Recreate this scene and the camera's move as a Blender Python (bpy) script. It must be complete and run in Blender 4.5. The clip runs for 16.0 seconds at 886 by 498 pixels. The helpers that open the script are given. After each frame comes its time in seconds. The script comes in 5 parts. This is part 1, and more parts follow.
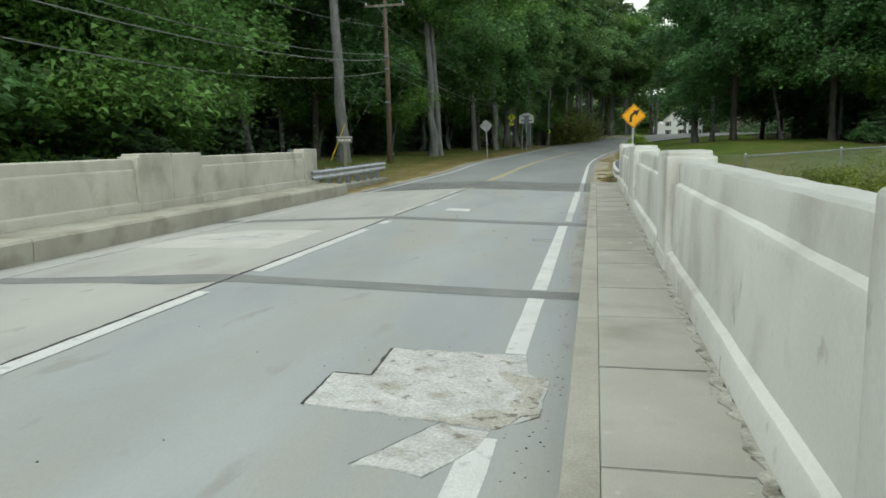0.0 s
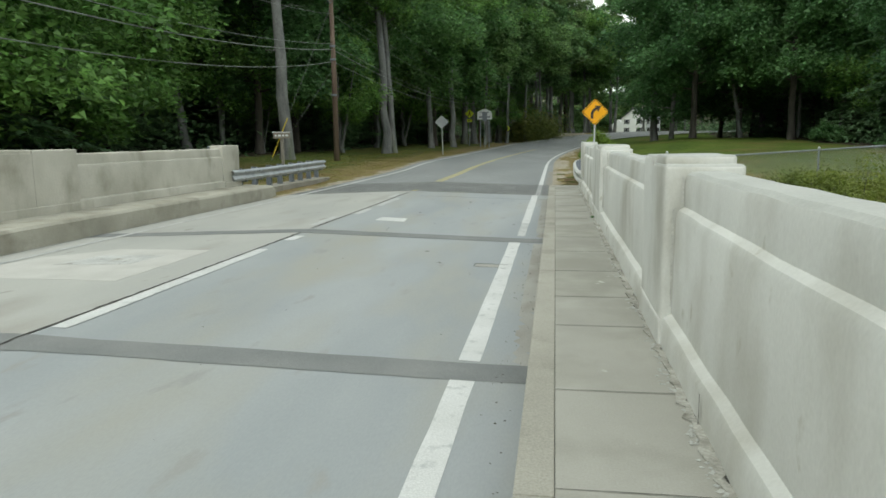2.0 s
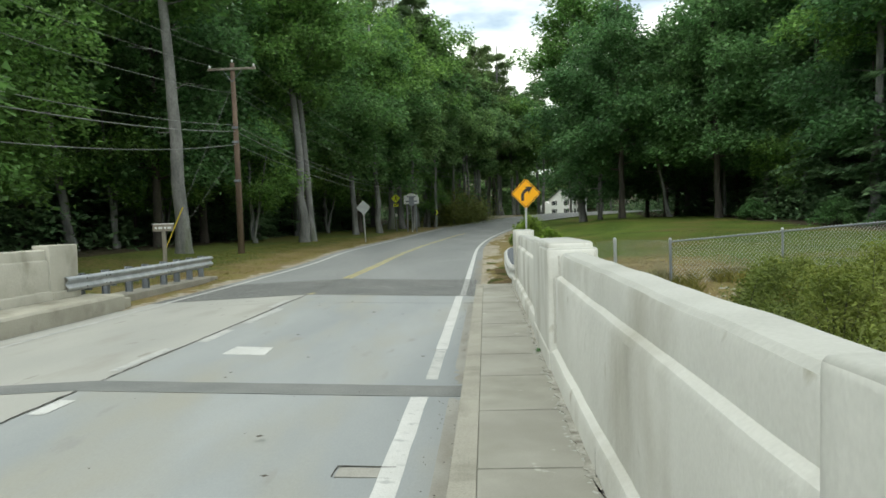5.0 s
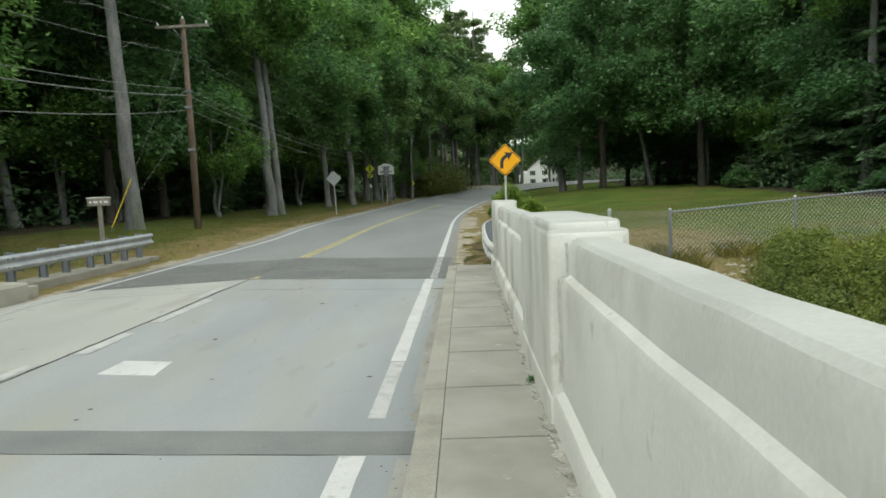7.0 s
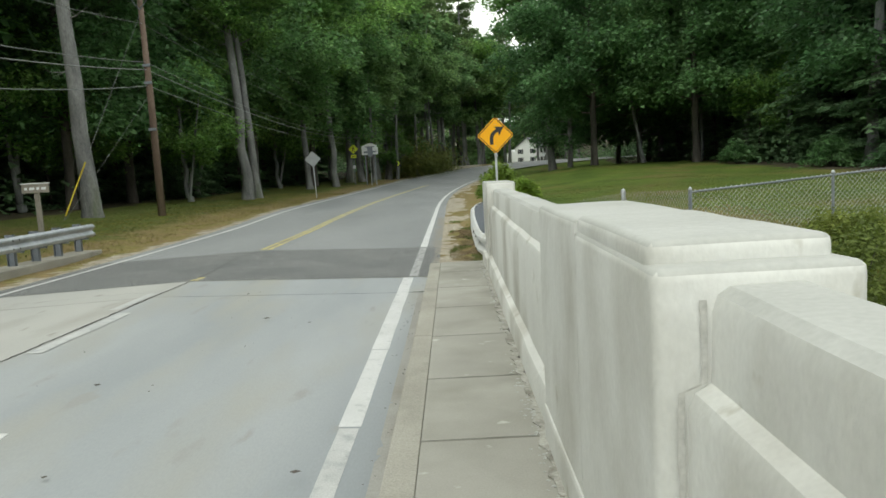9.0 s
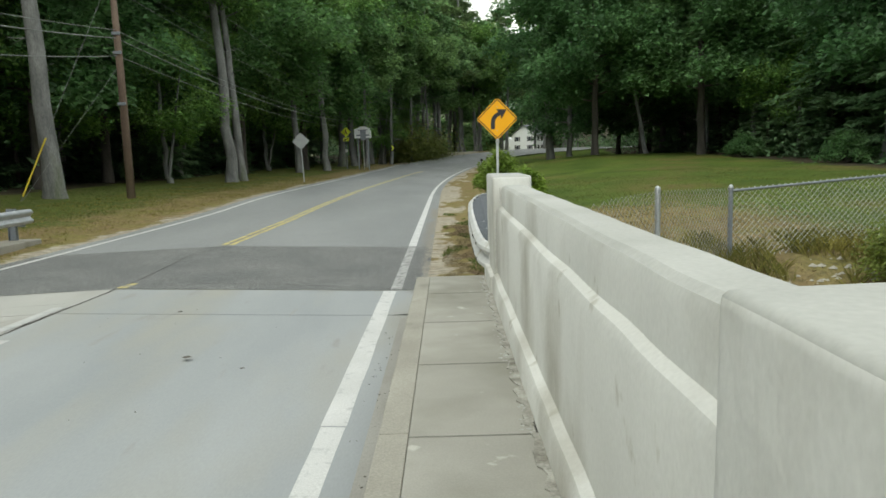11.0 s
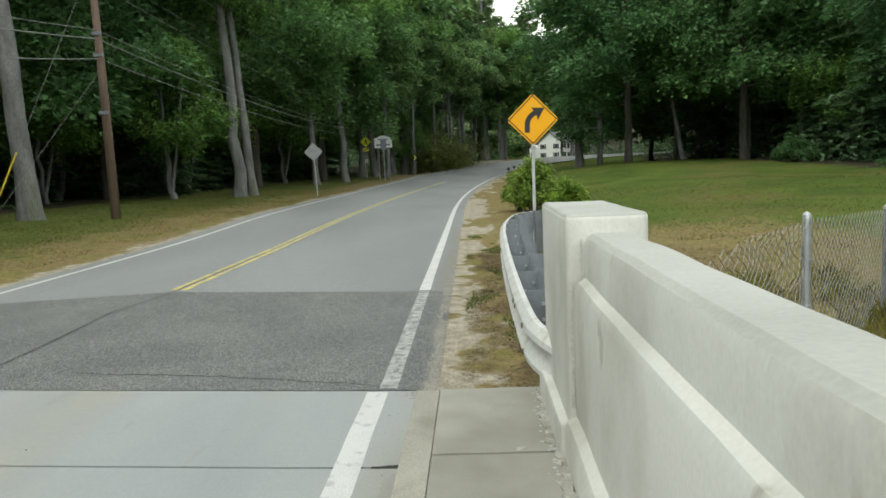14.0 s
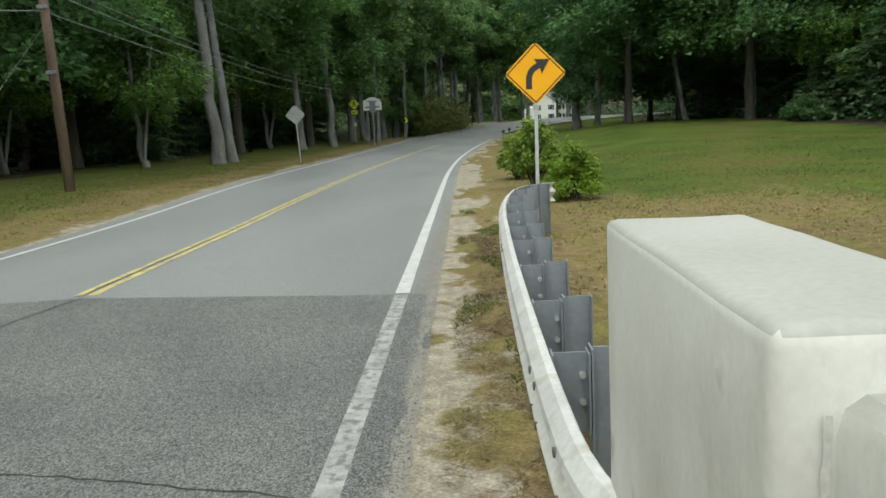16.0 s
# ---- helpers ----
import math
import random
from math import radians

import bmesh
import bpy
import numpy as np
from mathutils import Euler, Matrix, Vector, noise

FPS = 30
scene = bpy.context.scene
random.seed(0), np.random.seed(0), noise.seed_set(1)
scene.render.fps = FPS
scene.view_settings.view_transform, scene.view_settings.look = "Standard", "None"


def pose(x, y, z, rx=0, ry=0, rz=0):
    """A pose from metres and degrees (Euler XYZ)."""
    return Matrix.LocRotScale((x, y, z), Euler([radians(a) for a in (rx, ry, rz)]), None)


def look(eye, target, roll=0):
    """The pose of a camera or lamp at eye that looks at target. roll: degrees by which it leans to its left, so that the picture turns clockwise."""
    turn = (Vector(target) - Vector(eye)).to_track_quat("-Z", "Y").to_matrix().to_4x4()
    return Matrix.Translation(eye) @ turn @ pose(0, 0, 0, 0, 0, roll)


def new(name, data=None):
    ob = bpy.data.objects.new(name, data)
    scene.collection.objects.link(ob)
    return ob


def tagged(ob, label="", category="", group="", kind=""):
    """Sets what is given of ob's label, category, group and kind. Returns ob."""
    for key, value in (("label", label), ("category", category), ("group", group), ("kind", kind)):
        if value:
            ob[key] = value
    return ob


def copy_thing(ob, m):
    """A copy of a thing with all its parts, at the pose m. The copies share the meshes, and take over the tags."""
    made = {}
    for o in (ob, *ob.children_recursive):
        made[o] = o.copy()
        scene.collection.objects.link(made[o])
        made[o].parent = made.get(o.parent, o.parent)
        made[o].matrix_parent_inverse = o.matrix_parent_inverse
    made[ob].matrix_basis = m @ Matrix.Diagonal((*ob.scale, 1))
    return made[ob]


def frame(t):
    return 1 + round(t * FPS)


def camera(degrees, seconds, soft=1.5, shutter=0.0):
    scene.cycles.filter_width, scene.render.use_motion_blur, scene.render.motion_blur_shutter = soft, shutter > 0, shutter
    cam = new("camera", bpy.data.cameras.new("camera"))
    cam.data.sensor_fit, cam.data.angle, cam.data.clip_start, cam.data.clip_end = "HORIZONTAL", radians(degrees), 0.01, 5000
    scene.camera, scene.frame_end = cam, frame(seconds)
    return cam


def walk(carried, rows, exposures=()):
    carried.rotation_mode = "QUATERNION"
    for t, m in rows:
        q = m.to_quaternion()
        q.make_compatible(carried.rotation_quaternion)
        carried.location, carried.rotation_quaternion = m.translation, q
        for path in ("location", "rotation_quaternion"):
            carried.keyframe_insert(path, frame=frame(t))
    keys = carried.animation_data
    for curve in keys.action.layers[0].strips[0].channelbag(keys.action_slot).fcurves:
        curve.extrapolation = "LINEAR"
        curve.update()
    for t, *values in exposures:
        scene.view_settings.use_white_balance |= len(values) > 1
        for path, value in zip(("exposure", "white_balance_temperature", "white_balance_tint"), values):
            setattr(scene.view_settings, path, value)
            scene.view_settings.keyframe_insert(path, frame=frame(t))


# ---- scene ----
cam = camera(63.8, 16.0, soft=1.6)
PATH = [
    (0, (-0.035, -22.544, 1.582), (-0.45, -20.61, 1.287), -1.0),
    (0.5, (-0.089, -21.911, 1.597), (-0.455, -19.97, 1.28), -0.7),
    (1, (-0.042, -21.222, 1.596), (-0.39, -19.279, 1.277), -0.4),
    (1.5, (-0.035, -20.64, 1.587), (-0.329, -18.688, 1.262), -1.0),
    (2, (-0.015, -19.929, 1.583), (-0.322, -17.977, 1.277), -0.6),
    (2.5, (-0.038, -19.283, 1.571), (-0.324, -17.329, 1.253), -1.0),
    (3, (-0.02, -18.632, 1.59), (-0.222, -16.663, 1.304), -1.6),
    (3.5, (0.004, -17.957, 1.591), (-0.18, -15.982, 1.331), -0.9),
    (4, (0.063, -17.224, 1.667), (-0.089, -15.232, 1.57), -0.9),
    (4.5, (0.096, -16.58, 1.673), (-0.046, -14.585, 1.639), -0.6),
    (5, (0.085, -15.919, 1.692), (-0.036, -13.924, 1.614), -1.9),
    (7.5, (0.202, -12.966, 1.652), (0.143, -10.973, 1.485), -2.3),
    (8, (0.219, -12.375, 1.647), (0.164, -10.383, 1.472), -2.3),
    (8.5, (0.205, -11.723, 1.657), (0.168, -9.732, 1.471), -2.8),
    (9, (0.217, -11.142, 1.647), (0.183, -9.154, 1.429), -3.2),
    (11.5, (0.219, -8.257, 1.685), (0.204, -6.274, 1.422), -1.6),
    (12, (0.207, -7.619, 1.714), (0.193, -5.637, 1.445), -2.6),
    (12.5, (0.241, -6.97, 1.727), (0.195, -4.984, 1.492), -2.6),
    (13, (0.227, -6.385, 1.744), (0.162, -4.397, 1.54), -3.3),
    (13.5, (0.247, -5.855, 1.722), (0.183, -3.867, 1.511), -3.4),
    (14, (0.243, -5.317, 1.704), (0.155, -3.332, 1.474), -2.6),
    (14.5, (0.249, -4.774, 1.711), (0.168, -2.792, 1.46), -2.9),
    (15, (0.27, -4.18, 1.718), (0.194, -2.203, 1.422), -2.6),
    (15.5, (0.245, -3.615, 1.734), (0.17, -1.642, 1.416), -3.0),
    (16, (0.286, -3.028, 1.728), (0.209, -1.057, 1.395), -3.1),
]
walk(cam, [(t, look(eye, target, roll)) for t, eye, target, roll in PATH],
     [(0, 0.40, 6450, -1), (3.5, 0.46, 6550, 0), (5, 0.56, 6600, 0), (9, 0.56, 6650, 2), (12.5, 0.58, 6650, 2), (16, 0.66, 6650, 2)])


# ---- world, sun, exposure ----
SUN_EL, SUN_ROT = radians(48), radians(145)
world = bpy.data.worlds.new("overcast_sky")
scene.world = world
world.use_nodes = True
wn, wl = world.node_tree.nodes, world.node_tree.links
wn.clear()
sky = wn.new("ShaderNodeTexSky")
sky.sky_type, sky.sun_disc, sky.sun_elevation, sky.sun_rotation = "NISHITA", False, SUN_EL, SUN_ROT
wcoord = wn.new("ShaderNodeTexCoord")
wmap = wn.new("ShaderNodeMapping")
wmap.inputs["Scale"].default_value = (1.6, 1.6, 4.5)
wnoise = wn.new("ShaderNodeTexNoise")
wnoise.inputs["Scale"].default_value, wnoise.inputs["Detail"].default_value = 1.7, 6
wramp = wn.new("ShaderNodeValToRGB")
wramp.color_ramp.elements[0].position, wramp.color_ramp.elements[1].position = 0.36, 0.52
wmix = wn.new("ShaderNodeMixRGB")
wmix.inputs[2].default_value = (10.6, 10.7, 10.5, 1)
wback = wn.new("ShaderNodeBackground")
wback.inputs["Strength"].default_value = 0.112
wout = wn.new("ShaderNodeOutputWorld")
wl.new(wcoord.outputs["Generated"], wmap.inputs["Vector"])
wl.new(wmap.outputs[0], wnoise.inputs["Vector"])
wl.new(wnoise.outputs["Fac"], wramp.inputs["Fac"])
wl.new(wramp.outputs["Color"], wmix.inputs["Fac"])
wl.new(sky.outputs["Color"], wmix.inputs[1])
wl.new(wmix.outputs["Color"], wback.inputs["Color"])
wl.new(wback.outputs[0], wout.inputs["Surface"])
sun_data = bpy.data.lights.new("sun", "SUN")
sun_data.energy, sun_data.angle, sun_data.color = 0.75, radians(30), (1.0, 0.96, 0.9)
sun = new("sun", sun_data)
sun.matrix_basis = look((-20 * math.sin(SUN_ROT), 20 * math.cos(SUN_ROT), 26), (0, 0, 0))


# ---- materials ----
def material(name, low, high, rough=0.8, scale=1.0, fine=60.0, fine_amount=0.25, bump=0.3, bump_scale=None, stretch=(1, 1, 1),
             metal=0.0, stain=None, stain_scale=0.6, stain_at=(0.55, 0.7), island=0.0, translucent=0.0, specks=None, per_object=0.0, scuff=None):
    """Two tones mixed by broad noise, fine grain, optional stains and relief, in metres."""
    m = bpy.data.materials.new(name)
    m.use_nodes = True
    n, l = m.node_tree.nodes, m.node_tree.links
    bsdf = n["Principled BSDF"]
    tc = n.new("ShaderNodeTexCoord")
    mp = n.new("ShaderNodeMapping")
    mp.inputs["Scale"].default_value = stretch
    l.new(tc.outputs["Object"], mp.inputs["Vector"])

    def noise_at(s, detail=5):
        t = n.new("ShaderNodeTexNoise")
        t.inputs["Scale"].default_value, t.inputs["Detail"].default_value = s, detail
        l.new(mp.outputs[0], t.inputs["Vector"])
        return t.outputs["Fac"]

    def ramp(fac, a, b, ca=(0, 0, 0, 1), cb=(1, 1, 1, 1)):
        r = n.new("ShaderNodeValToRGB")
        r.color_ramp.elements[0].position, r.color_ramp.elements[1].position = a, b
        r.color_ramp.elements[0].color, r.color_ramp.elements[1].color = ca, cb
        l.new(fac, r.inputs["Fac"])
        return r.outputs["Color"]

    def mix(fac, a, b, kind="MIX"):
        x = n.new("ShaderNodeMixRGB")
        x.blend_type = kind
        for sock, v in zip(x.inputs, (fac, a, b)):
            if isinstance(v, (int, float, tuple)):
                sock.default_value = v if not isinstance(v, tuple) or len(v) == 4 else (*v, 1)
            else:
                l.new(v, sock)
        return x.outputs["Color"]

    colour = ramp(noise_at(scale), 0.32, 0.68, (*low, 1), (*high, 1))
    if island:
        geo = n.new("ShaderNodeNewGeometry")
        oi = n.new("ShaderNodeObjectInfo")
        tone = ramp(geo.outputs["Random Per Island"], 0, 1, (1 - island,) * 3 + (1,), (1 + island,) * 3 + (1,))
        colour = mix(1.0, colour, tone, "MULTIPLY")
        if translucent:
            colour = mix(1.0, colour, ramp(oi.outputs["Random"], 0, 1, (0.72, 0.8, 0.8, 1), (1.15, 1.12, 1.0, 1)), "MULTIPLY")
    if per_object:
        oi = n.new("ShaderNodeObjectInfo")
        colour = mix(1.0, colour, ramp(oi.outputs["Random"], 0, 1, (1 - per_object,) * 3 + (1,), (1 + per_object,) * 3 + (1,)), "MULTIPLY")
    if stain:
        colour = mix(ramp(noise_at(stain_scale, 8), *stain_at), colour, stain)
    if scuff:
        colour = mix(ramp(noise_at(scuff[0], 9), scuff[1], scuff[1] + 0.07), colour, scuff[2])
    g = 1 - fine_amount
    colour = mix(1.0, colour, ramp(noise_at(fine, 3), 0.25, 0.75, (g, g, g, 1), (1 + fine_amount * 0.6,) * 3 + (1,)), "MULTIPLY")
    if specks:
        vor = n.new("ShaderNodeTexVoronoi")
        vor.inputs["Scale"].default_value = specks[0]
        l.new(mp.outputs[0], vor.inputs["Vector"])
        tone = ramp(vor.outputs["Color"], 0.2, 0.95, (specks[1],) * 3 + (1,), (specks[2],) * 3 + (1,))
        colour = mix(1.0, colour, tone, "MULTIPLY")
    l.new(colour, bsdf.inputs["Base Color"])
    bsdf.inputs["Roughness"].default_value, bsdf.inputs["Metallic"].default_value = rough, metal
    if bump:
        b = n.new("ShaderNodeBump")
        b.inputs["Strength"].default_value, b.inputs["Distance"].default_value = bump, 0.02
        l.new(noise_at(bump_scale or fine, 6), b.inputs["Height"])
        l.new(b.outputs[0], bsdf.inputs["Normal"])
    if translucent:
        tr = n.new("ShaderNodeBsdfTranslucent")
        l.new(colour, tr.inputs["Color"])
        ms = n.new("ShaderNodeMixShader")
        ms.inputs[0].default_value = translucent
        l.new(bsdf.outputs[0], ms.inputs[1])
        l.new(tr.outputs[0], ms.inputs[2])
        l.new(ms.outputs[0], n["Material Output"].inputs["Surface"])
    return m


M_DECK_R = material("worn_bluish_concrete", (0.258, 0.277, 0.288), (0.358, 0.371, 0.374), 0.75, 0.55, 90, 0.06, 0.07, stretch=(1, 0.3, 1),
                    stain=(0.315, 0.312, 0.28), stain_scale=0.9, stain_at=(0.46, 0.66), scuff=(3.2, 0.64, (0.278, 0.28, 0.268)))
M_DECK_L = material("worn_tan_concrete", (0.336, 0.336, 0.320), (0.416, 0.412, 0.384), 0.8, 0.5, 90, 0.07, 0.08, stretch=(1, 0.4, 1),
                    stain=(0.31, 0.295, 0.265), stain_scale=1.1, stain_at=(0.55, 0.75), scuff=(4.0, 0.66, (0.27, 0.26, 0.235)))
M_PATCH = material("pitted_patch_concrete", (0.43, 0.43, 0.42), (0.545, 0.545, 0.53), 0.9, 5, 45, 0.3, 0.9, 30, stain=(0.36, 0.345, 0.30), stain_scale=4.5, stain_at=(0.55, 0.68), scuff=(9.0, 0.63, (0.22, 0.205, 0.18)))
M_RUBBLE = material("tan_broken_concrete", (0.36, 0.34, 0.295), (0.48, 0.465, 0.42), 0.95, 5, 60, 0.35, 0.9, 30, scuff=(12.0, 0.6, (0.17, 0.155, 0.13)))
M_PATCH_SMOOTH = material("pale_patch_concrete", (0.45, 0.438, 0.412), (0.52, 0.508, 0.48), 0.85, 2, 80, 0.1, 0.1)
M_STRIP = material("dark_joint_asphalt", (0.168, 0.176, 0.176), (0.224, 0.228, 0.224), 0.85, 1.5, 120, 0.25, 0.3)
M_GROOVE = material("dirty_joint_and_rim_shade", (0.03, 0.03, 0.028), (0.07, 0.065, 0.055), 0.95, 6, 90, 0.3, 0)
M_WALK = material("sidewalk_concrete", (0.285, 0.276, 0.243), (0.37, 0.36, 0.322), 0.85, 1.1, 110, 0.09, 0.1, stain=(0.245, 0.238, 0.20), stain_scale=1.5, stain_at=(0.46, 0.72), per_object=0.06, scuff=(7.0, 0.68, (0.47, 0.46, 0.42)))
M_CURB = material("curb_concrete", (0.29, 0.275, 0.235), (0.375, 0.36, 0.312), 0.85, 1.4, 100, 0.2, 0.3, stain=(0.25, 0.24, 0.2), stain_scale=2)
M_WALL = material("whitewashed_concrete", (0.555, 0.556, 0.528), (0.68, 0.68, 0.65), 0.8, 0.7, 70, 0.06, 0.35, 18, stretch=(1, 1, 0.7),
                  stain=(0.37, 0.355, 0.305), stain_scale=1.2, stain_at=(0.5, 0.76), scuff=(5.5, 0.655, (0.42, 0.405, 0.35)))
M_WALL_OLD = material("weathered_concrete", (0.42, 0.405, 0.345), (0.56, 0.54, 0.475), 0.85, 1.2, 70, 0.10, 0.25, 25, stretch=(1, 1, 0.7),
                      stain=(0.25, 0.235, 0.175), stain_scale=1.6, stain_at=(0.52, 0.78))
M_CURB_OLD = material("stained_curb_concrete", (0.32, 0.305, 0.25), (0.43, 0.412, 0.35), 0.9, 1.3, 70, 0.15, 0.4, 25, stain=(0.235, 0.22, 0.175), stain_scale=2.0, stain_at=(0.5, 0.75))
M_STREAK = material("faint_streak", (0.44, 0.432, 0.40), (0.55, 0.545, 0.515), 0.9, 9, 60, 0.2, 0)
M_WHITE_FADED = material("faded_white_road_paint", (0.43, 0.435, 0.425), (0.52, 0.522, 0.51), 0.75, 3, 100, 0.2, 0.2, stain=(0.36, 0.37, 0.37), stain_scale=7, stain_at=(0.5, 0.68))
M_FENCE = material("galvanised_wire", (0.42, 0.44, 0.43), (0.54, 0.56, 0.55), 0.6, 3, 30, 0.1, 0, metal=0.1)
M_FENCE_DULL = material("dull_galvanised_wire", (0.27, 0.28, 0.275), (0.36, 0.37, 0.365), 0.65, 3, 30, 0.1, 0, metal=0.1)
M_DUST = material("grey_road_dust", (0.25, 0.235, 0.205), (0.34, 0.315, 0.27), 0.95, 5, 120, 0.3, 0)
M_GUTTER = material("tan_gutter_dirt", (0.295, 0.287, 0.262), (0.36, 0.352, 0.325), 0.9, 2.2, 90, 0.12, 0.1, stretch=(1, 0.4, 1), stain=(0.265, 0.25, 0.215), stain_scale=2.5, stain_at=(0.5, 0.7))
M_MORTAR = material("crumbling_mortar", (0.27, 0.26, 0.225), (0.44, 0.43, 0.39), 0.95, 9, 60, 0.3, 0.6, 30, stain=(0.17, 0.16, 0.13), stain_scale=7, stain_at=(0.55, 0.68))
# darker whitewash for the tops, offsetting the sky light that falls on them
M_CAP = material("whitewash_darkened_for_skylight", (0.385, 0.387, 0.36), (0.475, 0.477, 0.45), 0.75, 1.6, 60, 0.08, 0.2, 20)
M_ASPHALT = material("grey_asphalt", (0.212, 0.222, 0.224), (0.285, 0.294, 0.295), 0.85, 0.3, 160, 0.3, 0.5, stretch=(1, 0.3, 1), specks=(220, 0.78, 1.3))
M_ASPHALT_NEW = material("dark_asphalt_patch", (0.155, 0.160, 0.160), (0.21, 0.213, 0.208), 0.85, 0.9, 150, 0.4, 0.8, specks=(110, 0.45, 1.9))
M_WHITE = material("white_road_paint", (0.541, 0.545, 0.533), (0.623, 0.623, 0.615), 0.7, 2, 100, 0.2, 0.2, stain=(0.42, 0.43, 0.43), stain_scale=9, stain_at=(0.58, 0.7))
M_WHITE_WORN = material("worn_white_road_paint", (0.272, 0.272, 0.264), (0.468, 0.468, 0.459), 0.8, 6, 100, 0.3, 0.3, stain=(0.2, 0.2, 0.2), stain_scale=14, stain_at=(0.5, 0.62))
M_YELLOW = material("yellow_road_paint", (0.50, 0.42, 0.15), (0.62, 0.535, 0.23), 0.75, 4, 100, 0.2, 0.2, stain=(0.29, 0.28, 0.235), stain_scale=7, stain_at=(0.5, 0.64))
M_STEEL = material("galvanised_steel", (0.42, 0.44, 0.46), (0.58, 0.6, 0.62), 0.5, 4, 30, 0.1, 0.05, metal=0.7)
M_STEEL_DARK = material("grey_galvanised_posts", (0.187, 0.208, 0.238), (0.272, 0.293, 0.327), 0.55, 3, 30, 0.12, 0.05, metal=0.4)
M_RAIL_WHITE = material("pale_weathered_rail", (0.60, 0.605, 0.60), (0.72, 0.72, 0.70), 0.5, 5, 40, 0.1, 0.1, metal=0.2, stain=(0.45, 0.42, 0.34), stain_scale=4)
M_BOLT = material("dark_bolt_hole", (0.06, 0.06, 0.055), (0.12, 0.11, 0.1), 0.7, 9, 50, 0.1, 0)
M_SIGN_Y = material("yellow_sign_sheeting", (0.86, 0.40, 0.003), (0.90, 0.43, 0.006), 0.75, 3, 300, 0.03, 0)
M_SIGN_LIME = material("lime_sign_sheeting", (0.75, 0.85, 0.03), (0.8, 0.9, 0.05), 0.45, 3, 300, 0.03, 0)
M_BLACK = material("black_sign_ink", (0.012, 0.012, 0.012), (0.02, 0.02, 0.02), 0.5, 3, 100, 0.05, 0)
M_SIGN_BACK = material("bare_aluminium", (0.323, 0.340, 0.348), (0.391, 0.408, 0.416), 0.55, 3, 90, 0.06, 0, metal=0.5)
M_SIGN_WHITE = material("white_painted_board", (0.66, 0.68, 0.68), (0.76, 0.78, 0.78), 0.6, 3, 90, 0.06, 0)
M_BARK = material("grey_bark", (0.125, 0.127, 0.126), (0.27, 0.272, 0.268), 0.95, 2.5, 30, 0.35, 0.9, 14, stretch=(1, 1, 0.25), stain=(0.13, 0.15, 0.09), stain_scale=1.0)
M_BARK_DARK = material("dark_bark", (0.05, 0.045, 0.04), (0.12, 0.105, 0.09), 0.95, 2.5, 30, 0.35, 0.9, 14, stretch=(1, 1, 0.25))
M_POLE = material("brown_weathered_pole", (0.12, 0.082, 0.062), (0.22, 0.16, 0.125), 0.9, 3, 60, 0.3, 0.5, stretch=(1, 1, 0.12))
M_WOOD_GREY = material("grey_weathered_wood", (0.2, 0.18, 0.15), (0.34, 0.31, 0.27), 0.9, 4, 60, 0.25, 0.4, stretch=(1, 1, 0.15))
M_WIRE = material("cable_sheath", (0.16, 0.17, 0.17), (0.24, 0.25, 0.25), 0.7, 3, 50, 0.05, 0)
M_GUY = material("yellow_guy_guard", (0.6, 0.45, 0.03), (0.7, 0.55, 0.05), 0.5, 3, 50, 0.05, 0)
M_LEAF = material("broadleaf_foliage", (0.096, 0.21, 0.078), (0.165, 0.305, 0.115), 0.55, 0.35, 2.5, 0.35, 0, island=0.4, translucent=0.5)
M_LEAF_BRIGHT = material("young_maple_foliage", (0.14, 0.275, 0.075), (0.235, 0.40, 0.11), 0.55, 0.5, 2.5, 0.3, 0, island=0.5, translucent=0.5)
# paler leaf tone stands in for haze and open light on far trees
M_LEAF_FAR = material("haze_paled_foliage", (0.135, 0.25, 0.10), (0.22, 0.355, 0.14), 0.6, 0.3, 2.5, 0.3, 0, island=0.5, translucent=0.5)
M_LEAF_YELLOW = material("yellowing_bush_foliage", (0.15, 0.19, 0.05), (0.26, 0.28, 0.085), 0.65, 0.3, 2.5, 0.3, 0, island=0.35, translucent=0.4)
M_NEEDLE = material("hemlock_foliage", (0.11, 0.205, 0.105), (0.185, 0.305, 0.15), 0.65, 0.5, 2.5, 0.3, 0, island=0.4, translucent=0.5)
M_PINE = material("pine_foliage", (0.13, 0.20, 0.085), (0.20, 0.28, 0.12), 0.75, 0.4, 2.5, 0.3, 0, island=0.3, translucent=0.45)
M_SHRUB = material("shrub_foliage", (0.16, 0.255, 0.035), (0.27, 0.37, 0.06), 0.65, 1.2, 4, 0.3, 0, island=0.3, translucent=0.3)
M_SHRUB_OLIVE = material("bank_shrub_foliage", (0.125, 0.17, 0.03), (0.215, 0.255, 0.05), 0.65, 0.9, 4, 0.25, 0, island=0.25, translucent=0.35)
M_SHRUB_LIME = material("lime_shrub_foliage", (0.19, 0.30, 0.03), (0.33, 0.46, 0.05), 0.65, 1.2, 4, 0.3, 0, island=0.35, translucent=0.35)
M_LITTER = material("brown_needle_litter", (0.13, 0.085, 0.05), (0.23, 0.16, 0.10), 0.9, 2, 6, 0.3, 0, island=0.45)
M_BLADE = material("grass_blades", (0.075, 0.120, 0.022), (0.125, 0.165, 0.035), 0.8, 0.8, 4, 0.3, 0, island=0.35, translucent=0.25)
M_BLADE_OLIVE = material("yellowing_grass_blades", (0.15, 0.15, 0.028), (0.25, 0.22, 0.06), 0.85, 0.9, 4, 0.3, 0, island=0.4, translucent=0.2)
